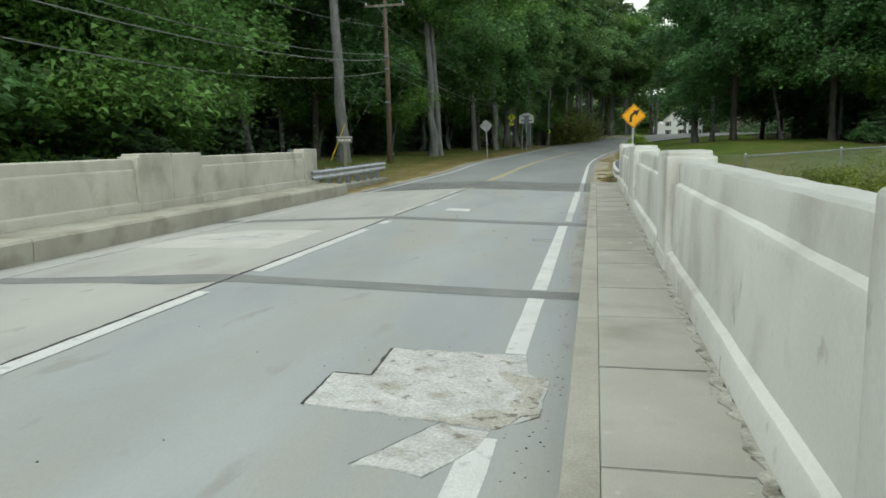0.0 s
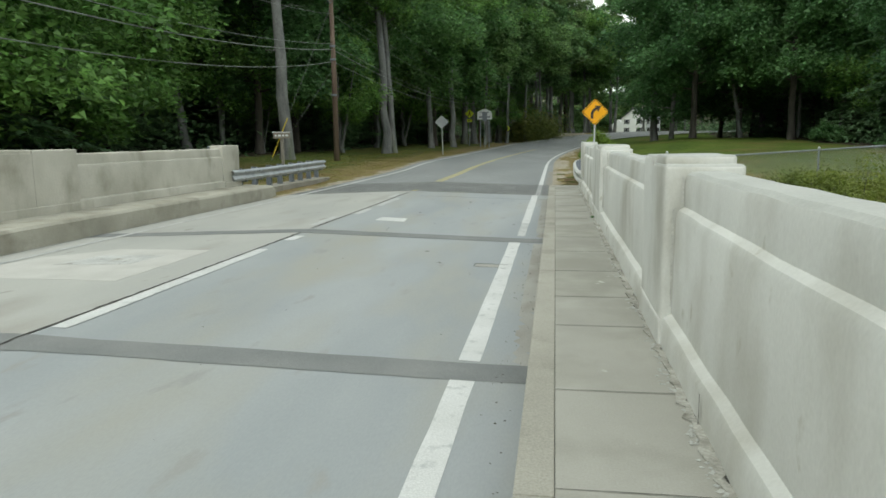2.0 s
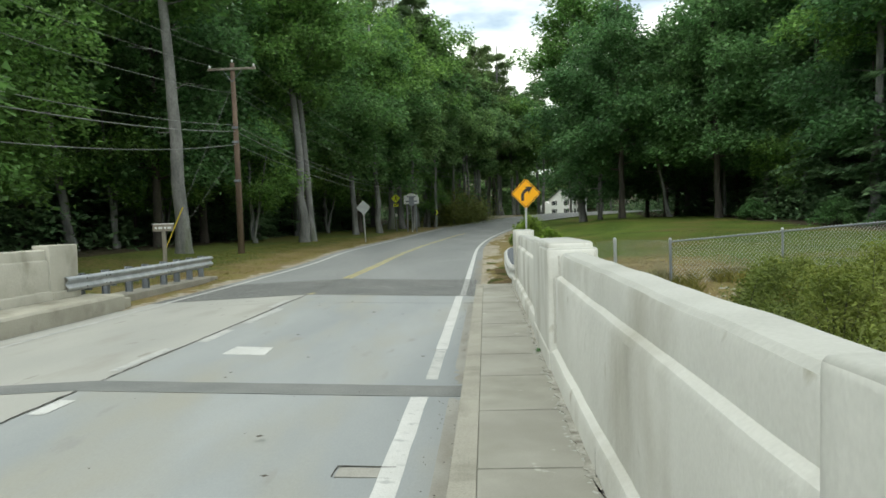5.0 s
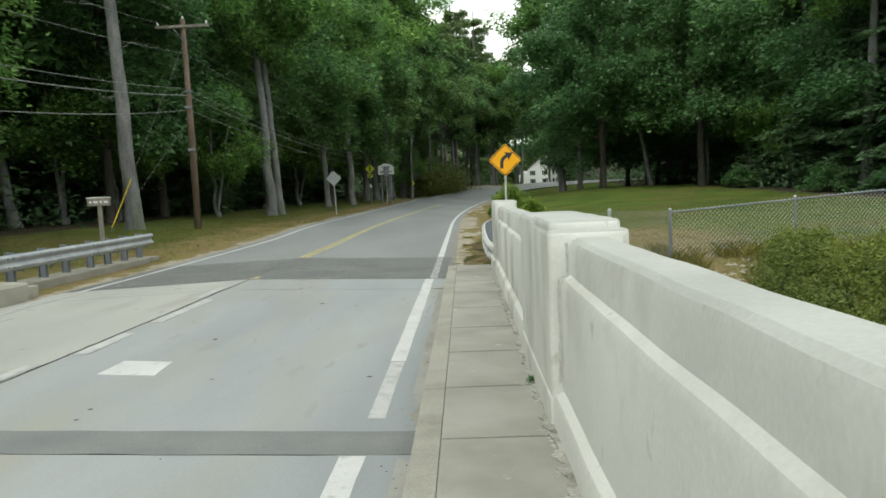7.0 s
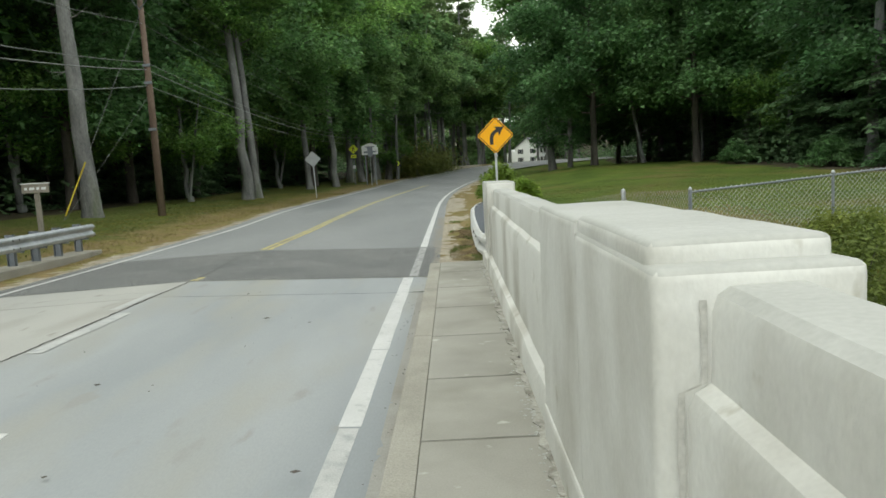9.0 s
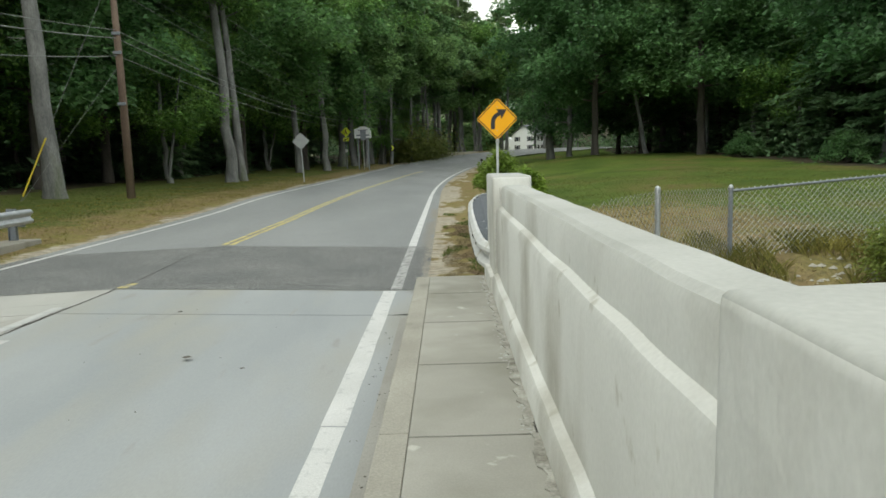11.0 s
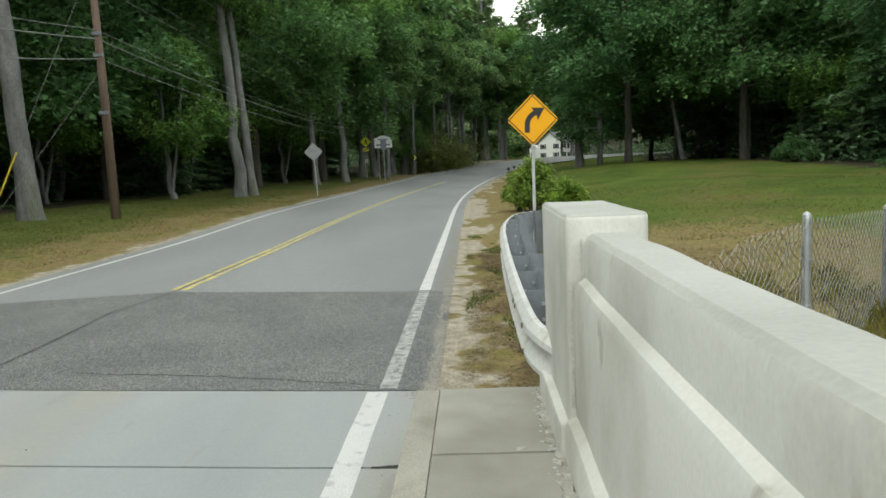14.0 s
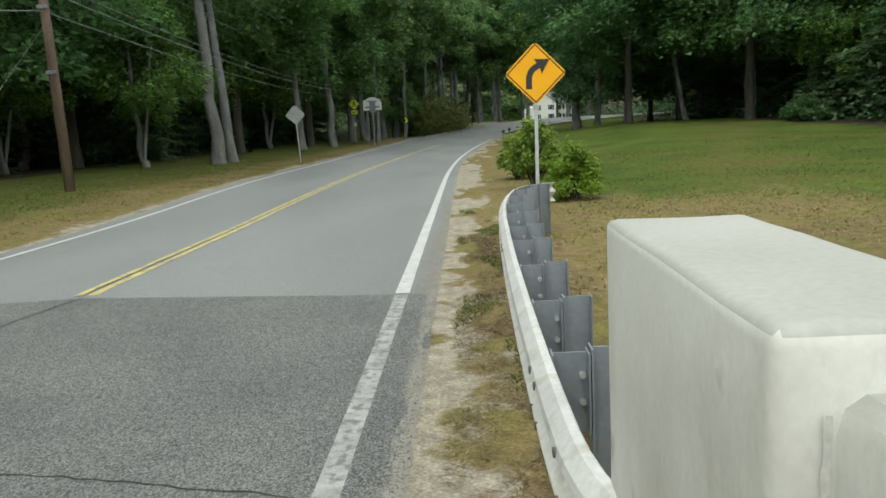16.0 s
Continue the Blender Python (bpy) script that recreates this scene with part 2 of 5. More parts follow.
M_STRAW = material("dry_grass_blades", (0.22, 0.16, 0.085), (0.34, 0.27, 0.15), 0.85, 1.5, 4, 0.3, 0, island=0.35, translucent=0.15)
M_SIDING = material("white_clapboard", (0.74, 0.75, 0.76), (0.8, 0.81, 0.82), 0.7, 0.5, 10, 0.05, 0)
M_ROOF = material("grey_shingle_roof", (0.12, 0.13, 0.14), (0.18, 0.19, 0.2), 0.9, 0.5, 4, 0.2, 0)
M_PANE = material("dark_window_pane", (0.03, 0.035, 0.045), (0.05, 0.055, 0.065), 0.15, 1, 10, 0.05, 0)


# ---- mesh helpers ----
def part(name, bm, mat, parent=None, label="", smooth=False):
    """Links a bmesh as one mesh object, under a thing or a part."""
    me = bpy.data.meshes.new(name)
    bm.to_mesh(me)
    bm.free()
    me.materials.append(mat)
    if smooth:
        me.shade_smooth()
    ob = new(name, me)
    if parent:
        ob.parent = parent
    if label:
        ob["label"] = label
    return ob


def empty(name, label, category, group="", kind="", m=None):
    ob = tagged(new(name), label, category, group, kind)
    if m is not None:
        ob.matrix_basis = m
    return ob


def box(bm, x0, x1, y0, y1, z0, z1, bevel=0.0, seg=2):
    vs = [bm.verts.new((x, y, z)) for z in (z0, z1) for y in (y0, y1) for x in (x0, x1)]
    fs = [bm.faces.new([vs[i] for i in f]) for f in ((0, 2, 3, 1), (4, 5, 7, 6), (0, 1, 5, 4), (2, 6, 7, 3), (0, 4, 6, 2), (1, 3, 7, 5))]
    if bevel:
        bmesh.ops.bevel(bm, geom=list({e for f in fs for e in f.edges}), offset=bevel, segments=seg, profile=0.6, affect="EDGES")
    return bm


def tube(bm, pts, radii, sides=8, cap=True):
    """A round tapered tube through points."""
    rings = []
    for i, p in enumerate(pts):
        p = Vector(p)
        d = (Vector(pts[min(i + 1, len(pts) - 1)]) - Vector(pts[max(i - 1, 0)])).normalized()
        side = d.cross(Vector((0.31, 0.95, 0.05))).normalized()
        up = side.cross(d)
        r = radii[i] if hasattr(radii, "__len__") else radii
        rings.append([bm.verts.new(p + (side * math.cos(a) + up * math.sin(a)) * r) for a in (2 * math.pi * k / sides for k in range(sides))])
    for a, b in zip(rings, rings[1:]):
        for k in range(sides):
            bm.faces.new((a[k], a[(k + 1) % sides], b[(k + 1) % sides], b[k]))
    if cap:
        bm.faces.new(rings[0][::-1])
        bm.faces.new(rings[-1])
    return bm


def prism(bm, outline, z0, z1):
    """A flat piece with a given outline, from z0 up to z1 (numbers or functions of x, y)."""
    f0 = z0 if callable(z0) else (lambda x, y: z0)
    f1 = z1 if callable(z1) else (lambda x, y: z1)
    lo = [bm.verts.new((x, y, f0(x, y))) for x, y in outline]
    hi = [bm.verts.new((x, y, f1(x, y))) for x, y in outline]
    bm.faces.new(hi)
    bm.faces.new(lo[::-1])
    for i in range(len(outline)):
        j = (i + 1) % len(outline)
        bm.faces.new((lo[i], lo[j], hi[j], hi[i]))
    return bm


def extrude_profile(bm, profile, y0, y1, rows=1, wobble=0.0):
    """A closed x, z profile drawn along y."""
    rings = []
    for i in range(rows + 1):
        y = y0 + (y1 - y0) * i / rows
        rings.append([bm.verts.new((x + wobble * noise.noise((x * 3, y * 2.3, z * 3)), y, z + wobble * noise.noise((x * 3 + 9, y * 2.3, z * 3)))) for x, z in profile])
    for a, b in zip(rings, rings[1:]):
        for k in range(len(profile)):
            bm.faces.new((a[k], a[(k + 1) % len(profile)], b[(k + 1) % len(profile)], b[k]))
    bm.faces.new(rings[0][::-1])
    bm.faces.new(rings[-1])
    bmesh.ops.recalc_face_normals(bm, faces=bm.faces[:])
    return bm


def sheet(name, leaves, mat, parent=None, label=""):
    """Many loose leaves of k corners each (an n x k x 3 array) in one mesh."""
    q = np.asarray(leaves, dtype=np.float32)
    n, k = q.shape[:2]
    me = bpy.data.meshes.new(name)
    me.vertices.add(n * k)
    me.vertices.foreach_set("co", q.reshape(-1))
    me.loops.add(n * k)
    me.loops.foreach_set("vertex_index", np.arange(n * k, dtype=np.int32))
    me.polygons.add(n)
    me.polygons.foreach_set("loop_start", np.arange(0, n * k, k, dtype=np.int32))
    me.polygons.foreach_set("loop_total", np.full(n, k, dtype=np.int32))
    me.update(calc_edges=True)
    me.materials.append(mat)
    ob = new(name, me)
    if parent:
        ob.parent = parent
    if label:
        ob["label"] = label
    return ob


# ---- the lie of the land ----
def smooth01(t):
    t = min(1.0, max(0.0, t))
    return t * t * (3 - 2 * t)


def line_right(y):
    return -0.52 + 0.0013 * max(0, y - 20) ** 2


def line_left(y):
    d = max(0, y - 20)
    return -7.3 - 0.02 * d + 0.00095 * d * d + 0.55 * math.exp(-((y - 12) / 6) ** 2)


def line_centre(y):
    d = max(0, y - 10)
    return -3.98 - 0.025 * d + 0.00124 * d * d


def rise(y):
    r = max(0, y - 30)
    return 0.00021 * r * r if r < 80 else 1.344


def climb(y):
    """The slope up past the bend."""
    k = min(30.0, max(0, y - 82))
    return 0.038 * k * k / (k + 4) if k else 0.0


def road_z(x, y):
    u = -0.45 - (x - (line_right(min(y, 80)) + 0.52))
    tilt = 0.035 * u if u > 0 else 0.01 * u
    crown = tilt if u < 3.6 else 0.126 - 0.034 * (u - 3.6)
    k = smooth01((y - 2) / 14)
    return crown * (1 - k) + tilt * k + rise(y)


def ground_z(x, y):
    yy = min(max(y, 0), 80)
    left, right = line_left(yy) - 0.40, line_right(yy) + 0.40
    if y > 82:
        return rise(y) + 0.02 + climb(y) + 22 * smooth01((y - 262) / 60) + 16 * smooth01((-46 - x) / 25) + 16 * smooth01((x - 95) / 30)
    hill = 16 * smooth01((-46 - x) / 25) + 16 * smooth01((x - 56) / 25)
    if x < left:
        z = road_z(left, y) + 0.04 * min(left - x, 12)
    elif x > right:
        z = road_z(right, y) + 0.022 * max(0, y - 6) * smooth01((x - 2.0) / 12) * smooth01((60 - y) / 10 + 1) - 0.10 * smooth01((x - 0.8) / 1.2) * smooth01((9 - y) / 6)
    else:
        z = road_z(x, y) - 0.16 * smooth01(min(x - left, right - x) / 0.3)
    z += 0.05 * noise.noise((x * 0.35, y * 0.35, 0)) * (0 if left - 0.2 < x < right + 0.3 else 1)
    if y < 4:
        bank = smooth01((3.2 - y - 0.12 * max(0, x - 6)) / 7) if x > 1.2 or x < -9.3 else smooth01((-1.25 - y) / 1.2)
        z += -2.3 * bank
    return z + hill


# ---- ground ----
def steps(*runs):
    out = []
    for a, b, s in runs:
        n = max(1, round((b - a) / s))
        out += [a + (b - a) * i / n for i in range(n)]
    return out + [runs[-1][1]]


def roughness(x, y):
    if not (-1.6 < y < 12 and 0.05 < x < 5):
        return 0.0
    return (0.018 * noise.noise((x * 3.1, y * 3.1, 1)) + 0.010 * noise.noise((x * 9, y * 9, 2))) * smooth01((x - 0.05) / 0.3)


gx = steps((-600, -60, 60), (-60, -20, 2.5), (-20, -9.2, 0.9), (-9.2, -6.8, 0.08), (-6.8, -0.6, 1.1), (-0.6, 2.4, 0.075), (2.4, 9, 0.4), (9, 40, 1.5), (40, 600, 56))
gy = steps((-600, -60, 60), (-60, -6, 3), (-6, -1.6, 0.4), (-1.6, 10, 0.09), (10, 40, 0.6), (40, 130, 2.5), (130, 240, 10), (240, 900, 66))
gverts, gdirt = [], []
for y in gy:
    for x in gx:
        gverts.append((x, y, ground_z(x, y) + roughness(x, y)))
        yy = min(max(y, 0), 80)
        d_left, d_right = line_left(yy) - 0.7 - x, x - line_right(yy) - 0.35
        wob = 0.5 * noise.noise((x * 0.9, y * 0.5, 5)) + 0.35 * noise.noise((x * 3, y * 2.4, 6))
        if x < -4:
            sand = 0.6 * smooth01(0.55 - (d_left + wob) / 0.6)
            dry = max(0.22, smooth01(1.0 - (d_left - 0.3 + 2.0 * wob) / 3.4))
            wood = smooth01((d_left - 9.0 + 1.5 * wob) / 2.0)
        else:
            sand = smooth01(0.95 - (d_right + 2.4 * wob - 0.08) / 0.85)
            dry = max(smooth01(1 - (d_right - 1.2 + wob) / 2.4), smooth01((16.5 - y + 5 * wob) / 9) * smooth01((x - 0.5) / 2) * smooth01((10 - x) / 5))
            bank = smooth01((x - 1.6) / 1.2) * smooth01((11 + 0.1 * x - y + 3 * wob) / 4)
            edge_litter = smooth01((x - 0.42) / 0.35) * smooth01((9 - y) / 4) * smooth01((2.2 - x) / 0.6)
            wood = max(0.40 * edge_litter, 0.42 * bank, smooth01((x - 20.5 + 3 * wob - 0.05 * max(0, y - 30)) / 2.5))
        gdirt.append((sand, dry, wood, 1))
W = len(gx)
gfaces = [(j * W + i, j * W + i + 1, (j + 1) * W + i + 1, (j + 1) * W + i) for j in range(len(gy) - 1) for i in range(W - 1)]
gme = bpy.data.meshes.new("ground")
gme.from_pydata(gverts, [], gfaces)
cover = gme.color_attributes.new("cover", "FLOAT_COLOR", "POINT")
cover.data.foreach_set("color", np.array(gdirt, dtype=np.float32).reshape(-1))
gme.shade_smooth()


def ground_material():
    m = bpy.data.materials.new("verge_of_grass_sand_and_litter")
    m.use_nodes = True
    n, l = m.node_tree.nodes, m.node_tree.links
    bsdf = n["Principled BSDF"]
    bsdf.inputs["Roughness"].default_value = 0.95
    bsdf.inputs["Specular IOR Level"].default_value = 0.15
    tc = n.new("ShaderNodeTexCoord")
    at = n.new("ShaderNodeAttribute")
    at.attribute_name = "cover"
    sep = n.new("ShaderNodeSeparateColor")
    l.new(at.outputs["Color"], sep.inputs[0])

    def noise_col(s, a, b, ca, cb, detail=6):
        t = n.new("ShaderNodeTexNoise")
        t.inputs["Scale"].default_value, t.inputs["Detail"].default_value = s, detail
        l.new(tc.outputs["Object"], t.inputs["Vector"])
        r = n.new("ShaderNodeValToRGB")
        r.color_ramp.elements[0].position, r.color_ramp.elements[1].position = a, b
        r.color_ramp.elements[0].color, r.color_ramp.elements[1].color = (*ca, 1), (*cb, 1)
        l.new(t.outputs["Fac"], r.inputs["Fac"])
        return r.outputs["Color"]

    def blend(fac, a, b, kind="MIX"):
        x = n.new("ShaderNodeMixRGB")
        x.blend_type = kind
        for sock, v in zip(x.inputs, (fac, a, b)):
            if isinstance(v, float):
                sock.default_value = v
            else:
                l.new(v, sock)
        return x.outputs["Color"]

    def edge(fac, amount, soft=0.15):
        t = n.new("ShaderNodeTexNoise")
        t.inputs["Scale"].default_value, t.inputs["Detail"].default_value = 9.0, 8
        l.new(tc.outputs["Object"], t.inputs["Vector"])
        a = n.new("ShaderNodeMath")
        a.operation = "MULTIPLY_ADD"
        l.new(t.outputs["Fac"], a.inputs[0])
        a.inputs[1].default_value = amount
        l.new(fac, a.inputs[2])
        r = n.new("ShaderNodeValToRGB")
        r.color_ramp.elements[0].position, r.color_ramp.elements[1].position = 0.5 - soft + amount / 2, 0.5 + soft + amount / 2
        l.new(a.outputs[0], r.inputs["Fac"])
        return r.outputs["Color"]

    grass = noise_col(0.35, 0.35, 0.65, (0.060, 0.096, 0.016), (0.100, 0.140, 0.024))
    grass = blend(noise_col(0.16, 0.50, 0.64, (0, 0, 0), (0.85, 0.85, 0.85), 7), grass, noise_col(2.2, 0.4, 0.6, (0.14, 0.108, 0.045), (0.125, 0.130, 0.03)))
    dry = noise_col(1.1, 0.40, 0.66, (0.23, 0.172, 0.085), (0.20, 0.180, 0.06))
    sand = noise_col(3.0, 0.3, 0.7, (0.31, 0.27, 0.205), (0.44, 0.40, 0.325))
    litter = noise_col(1.2, 0.35, 0.65, (0.045, 0.04, 0.028), (0.085, 0.07, 0.045))
    c = blend(edge(sep.outputs[1], 0.9, 0.36), grass, dry)
    c = blend(edge(sep.outputs[0], 1.0, 0.34), c, sand)
    c = blend(edge(sep.outputs[2], 0.4), c, litter)
    c = blend(1.0, c, noise_col(7, 0.3, 0.7, (0.72, 0.72, 0.72), (1.25, 1.25, 1.25), 7), "MULTIPLY")
    c = blend(1.0, c, noise_col(45, 0.25, 0.75, (0.62, 0.62, 0.62), (1.3, 1.3, 1.3), 4), "MULTIPLY")
    l.new(c, bsdf.inputs["Base Color"])
    t = n.new("ShaderNodeTexNoise")
    t.inputs["Scale"].default_value, t.inputs["Detail"].default_value = 28, 8
    l.new(tc.outputs["Object"], t.inputs["Vector"])
    b = n.new("ShaderNodeBump")
    b.inputs["Strength"].default_value, b.inputs["Distance"].default_value = 0.8, 0.04
    l.new(t.outputs["Fac"], b.inputs["Height"])
    l.new(b.outputs[0], bsdf.inputs["Normal"])
    return m


gme.materials.append(ground_material())
tagged(new("ground", gme), "mown verge and lawn with sandy shoulder and leaf litter", "ground", kind="structure")


# ---- approach road beyond the bridge ----
def road_rows():
    """Left and right edges of the asphalt, from the bridge into the bend to the right."""
    rows = [((line_left(y) - 0.52, y), (line_right(y) + 0.43 + 0.03 * noise.noise((y * 1.3, 0, 0)), y)) for y in [0.0, 0.5, 1, 1.5, 2, 2.5, 3, 3.5, 4, 4.38] + [5 + 0.5 * i for i in range(20)] + [15 + 2.5 * i for i in range(27)]]
    (lx, ly), (rx, ry) = rows[-1]
    cx, cy = rx + 32, ry - 4
    a0 = math.atan2(ry - cy, rx - cx)
    for k in range(1, 25):
        a = a0 - (a0 - radians(80)) * k / 24
        w = math.hypot(rx - lx, ry - ly)
        rows.append(((cx + (32.3 + w) * math.cos(a), cy + (32.3 + w) * math.sin(a)), (cx + 32.3 * math.cos(a), cy + 32.3 * math.sin(a))))
    (lx, ly), (rx, ry) = rows[-1]
    for k in range(1, 6):
        rows.append(((lx + 8 * k, ly - 1.2 * k), (rx + 8 * k, ry - 1.2 * k)))
    return rows


def road_strip(name, rows, mat, parent, lift=0.0, cols=10, label=""):
    bm = bmesh.new()
    grid = []
    for (lx, ly), (rx, ry) in rows:
        line = []
        for i in range(cols + 1):
            x, y = lx + (rx - lx) * i / cols, ly + (ry - ly) * i / cols
            z = road_z(x, y) if max(ly, ry) < 81 else rise(y) + climb(y) + 0.16
            line.append(bm.verts.new((x, y, z + lift)))
        grid.append(line)
    for a, b in zip(grid, grid[1:]):
        for i in range(cols):
            bm.faces.new((a[i], a[i + 1], b[i + 1], b[i]))
    ob = part(name, bm, mat, parent, label)
    return ob


road = empty("road", "two-lane grey asphalt road bending right between woods", "road", kind="structure")
ROWS = road_rows()
road_strip("asphalt", [r for r in ROWS if r[0][1] >= 4.38 or r[0][0] > 3], M_ASPHALT, road)
road_strip("asphalt_patch", [r for r in ROWS[:10]], M_ASPHALT_NEW, road, 0.002, label="dark coarse asphalt patch across both lanes")


def paint(name, fx, y0, y1, width, mat, lift=0.005, step=1.5, wob=0.006):
    bm = bmesh.new()
    n = max(2, round((y1 - y0) / step))
    prev = None
    for i in range(n + 1):
        y = y0 + (y1 - y0) * i / n
        a, b = fx(y) - width / 2 + wob * noise.noise((y * 1.7, 1, 0)), fx(y) + width / 2 + wob * noise.noise((y * 1.9, 7, 0))
        row = [bm.verts.new((x, y, road_z(x, y) + lift)) for x in (a, b)]
        if prev:
            bm.faces.new((prev[0], prev[1], row[1], row[0]))
        prev = row
    return part(name, bm, mat, road)


paint("edge_line", lambda y: line_right(y) + 0.05, 4.45, 80, 0.15, M_WHITE)
paint("edge_line", lambda y: line_right(y) + 0.05, 0.05, 4.35, 0.14, M_WHITE_WORN, 0.007, 0.5)
paint("edge_line", line_left, -0.2, 80, 0.12, M_WHITE, 0.007)
paint("centre_line", lambda y: line_centre(y) - 0.085, 4.5, 60, 0.09, M_YELLOW, 0.005, 0.4, 0.03)
paint("centre_line", lambda y: line_centre(y) + 0.07, 4.5, 60, 0.09, M_YELLOW, 0.005, 0.4, 0.03)
paint("centre_line", lambda y: -3.98, 0.05, 0.4, 0.14, M_YELLOW, 0.006, 0.1, 0.08)
bend = ROWS[57:]
for frac in (0.12, 0.94):
    pts = [((l[0] + (r[0] - l[0]) * frac, l[1] + (r[1] - l[1]) * frac), (l[0] + (r[0] - l[0]) * (frac + 0.014), l[1] + (r[1] - l[1]) * (frac + 0.014))) for l, r in bend]
    road_strip("edge_line", pts, M_WHITE, road, 0.01, 1)


# ---- bridge deck ----
deck = empty("bridge_deck", "worn concrete bridge deck with patched lanes and asphalt joints", "bridge deck", kind="structure")
X_KERB_L, X_KERB_R, X_MID = -7.8, -0.13, -4.02


def deck_slab(name, x0, x1, y0, y1, mat, ragged):
    """ragged: which side has the broken centre edge (-1 left, 1 right)."""
    bm = bmesh.new()
    ny = max(4, round((y1 - y0) / 0.12))
    cols = [0, 0.015, 0.2, 0.4, 0.6, 0.8, 0.985, 1]
    top = []
    for j in range(ny + 1):
        y = y0 + (y1 - y0) * j / ny
        j0 = 0.014 + 0.022 * noise.noise((y * 1.1, 3, ragged)) + 0.012 * noise.noise((y * 6, 4, ragged))
        a = x0 + (max(0, j0) if ragged < 0 else 0)
        b = x1 - (max(0, j0) if ragged > 0 else 0)
        top.append([bm.verts.new((a + (b - a) * c, y, road_z(a + (b - a) * c, min(y, 0)))) for c in cols])
    for p, q in zip(top, top[1:]):
        for i in range(len(cols) - 1):
            bm.faces.new((p[i], p[i + 1], q[i + 1], q[i]))
    geom = bmesh.ops.extrude_face_region(bm, geom=bm.faces[:])
    for v in geom["geom"]:
        if isinstance(v, bmesh.types.BMVert):
            v.co.z -= 0.12
    bmesh.ops.recalc_face_normals(bm, faces=bm.faces[:])
    return part(name, bm, mat, deck)


JOINTS = ((-15.45, -15.08), (-9.13, -8.68))
SPANS = ((-44, -21.9), (-21.86, -15.27), (-15.266, -9.13), (-8.68, -1.43), (-1.405, -0.01))
for y0, y1 in SPANS:
    deck_slab("deck_slab", X_MID, X_KERB_R, y0, y1, M_DECK_R, -1)
    deck_slab("deck_slab", X_KERB_L, X_MID, y0, y1, M_DECK_L, 1)
for y0, y1 in JOINTS:
    bm = bmesh.new()
    n = 40
    for j in range(n):
        xa, xb = X_KERB_L + (X_KERB_R - X_KERB_L) * j / n, X_KERB_L + (X_KERB_R - X_KERB_L) * (j + 1) / n
        wide = lambda x: 0.16 * smooth01(1 - abs(x + 4.6) / 1.0) if y0 < -12 else 0
        w = lambda x, s: 0.02 * noise.noise((x * 2.5, s, y0))
        skew = (lambda x: 0.024 * (x + 0.13)) if y0 < -12 else (lambda x: 0)
        quad = [(xa, y0 - wide(xa) + w(xa, 1)), (xb, y0 - wide(xb) + w(xb, 1)), (xb, y1 + 0.3 * wide(xb) + w(xb, 2)), (xa, y1 + 0.3 * wide(xa) + w(xa, 2))]
        bm.faces.new([bm.verts.new((x, y + skew(x), road_z(x, -1) + 0.004)) for x, y in quad])
    bmesh.ops.remove_doubles(bm, verts=bm.verts[:], dist=0.0005)
    part("joint_strip", bm, M_STRIP, deck, "dark asphalt strip over the deck joint")
bm = bmesh.new()
box(bm, -9.1, 1.0, -44, -1.2, -0.75, -0.13)
box(bm, -8.4, 0.3, -1.2, -0.02, -0.75, -0.13)
part("deck_beam", bm, M_GROOVE, deck)


def patch(name, outline, mat, lift, label="", relief=0.0, cell=0.05):
    """A thin repair with a rough top, clipped to its outline by cells."""
    bm = bmesh.new()
    prism(bm, outline, lambda x, y: road_z(x, -1) - 0.02, lambda x, y: road_z(x, -1) + lift)
    if relief:
        top = [f for f in bm.faces if f.normal.z > 0.5 or abs(f.calc_center_median().z - road_z(f.calc_center_median().x, -1)) < 0.02 and len(f.verts) == len(outline)]
        bmesh.ops.triangulate(bm, faces=bm.faces[:])
        for _ in range(5):
            long = [e for e in bm.edges if e.calc_length() > cell]
            if not long:
                break
            bmesh.ops.subdivide_edges(bm, edges=long, cuts=1)
            bmesh.ops.triangulate(bm, faces=bm.faces[:])
        for v in bm.verts:
            if v.co.z > road_z(v.co.x, -1):
                v.co.z += relief * (0.6 + noise.noise((v.co.x * 7, v.co.y * 7, 0)) + 0.6 * noise.noise((v.co.x * 19, v.co.y * 19, 3)))
            else:
                v.co.x += 0
    return part(name, bm, mat, deck, label)


def ragged(points, amp=0.012, per=0.07, seed=0):
    """An outline with each side broken into small uneven steps."""
    out = []
    for (ax, ay), (bx, by) in zip(points, points[1:] + points[:1]):
        n = max(1, round(math.hypot(bx - ax, by - ay) / per))
        for i in range(n):
            t = i / n
            x, y = ax + (bx - ax) * t, ay + (by - ay) * t
            k = amp if 0 < i else 0
            out.append((x + k * noise.noise((x * 11, y * 11, seed)), y + k * noise.noise((x * 11, y * 11, seed + 5))))
    return out


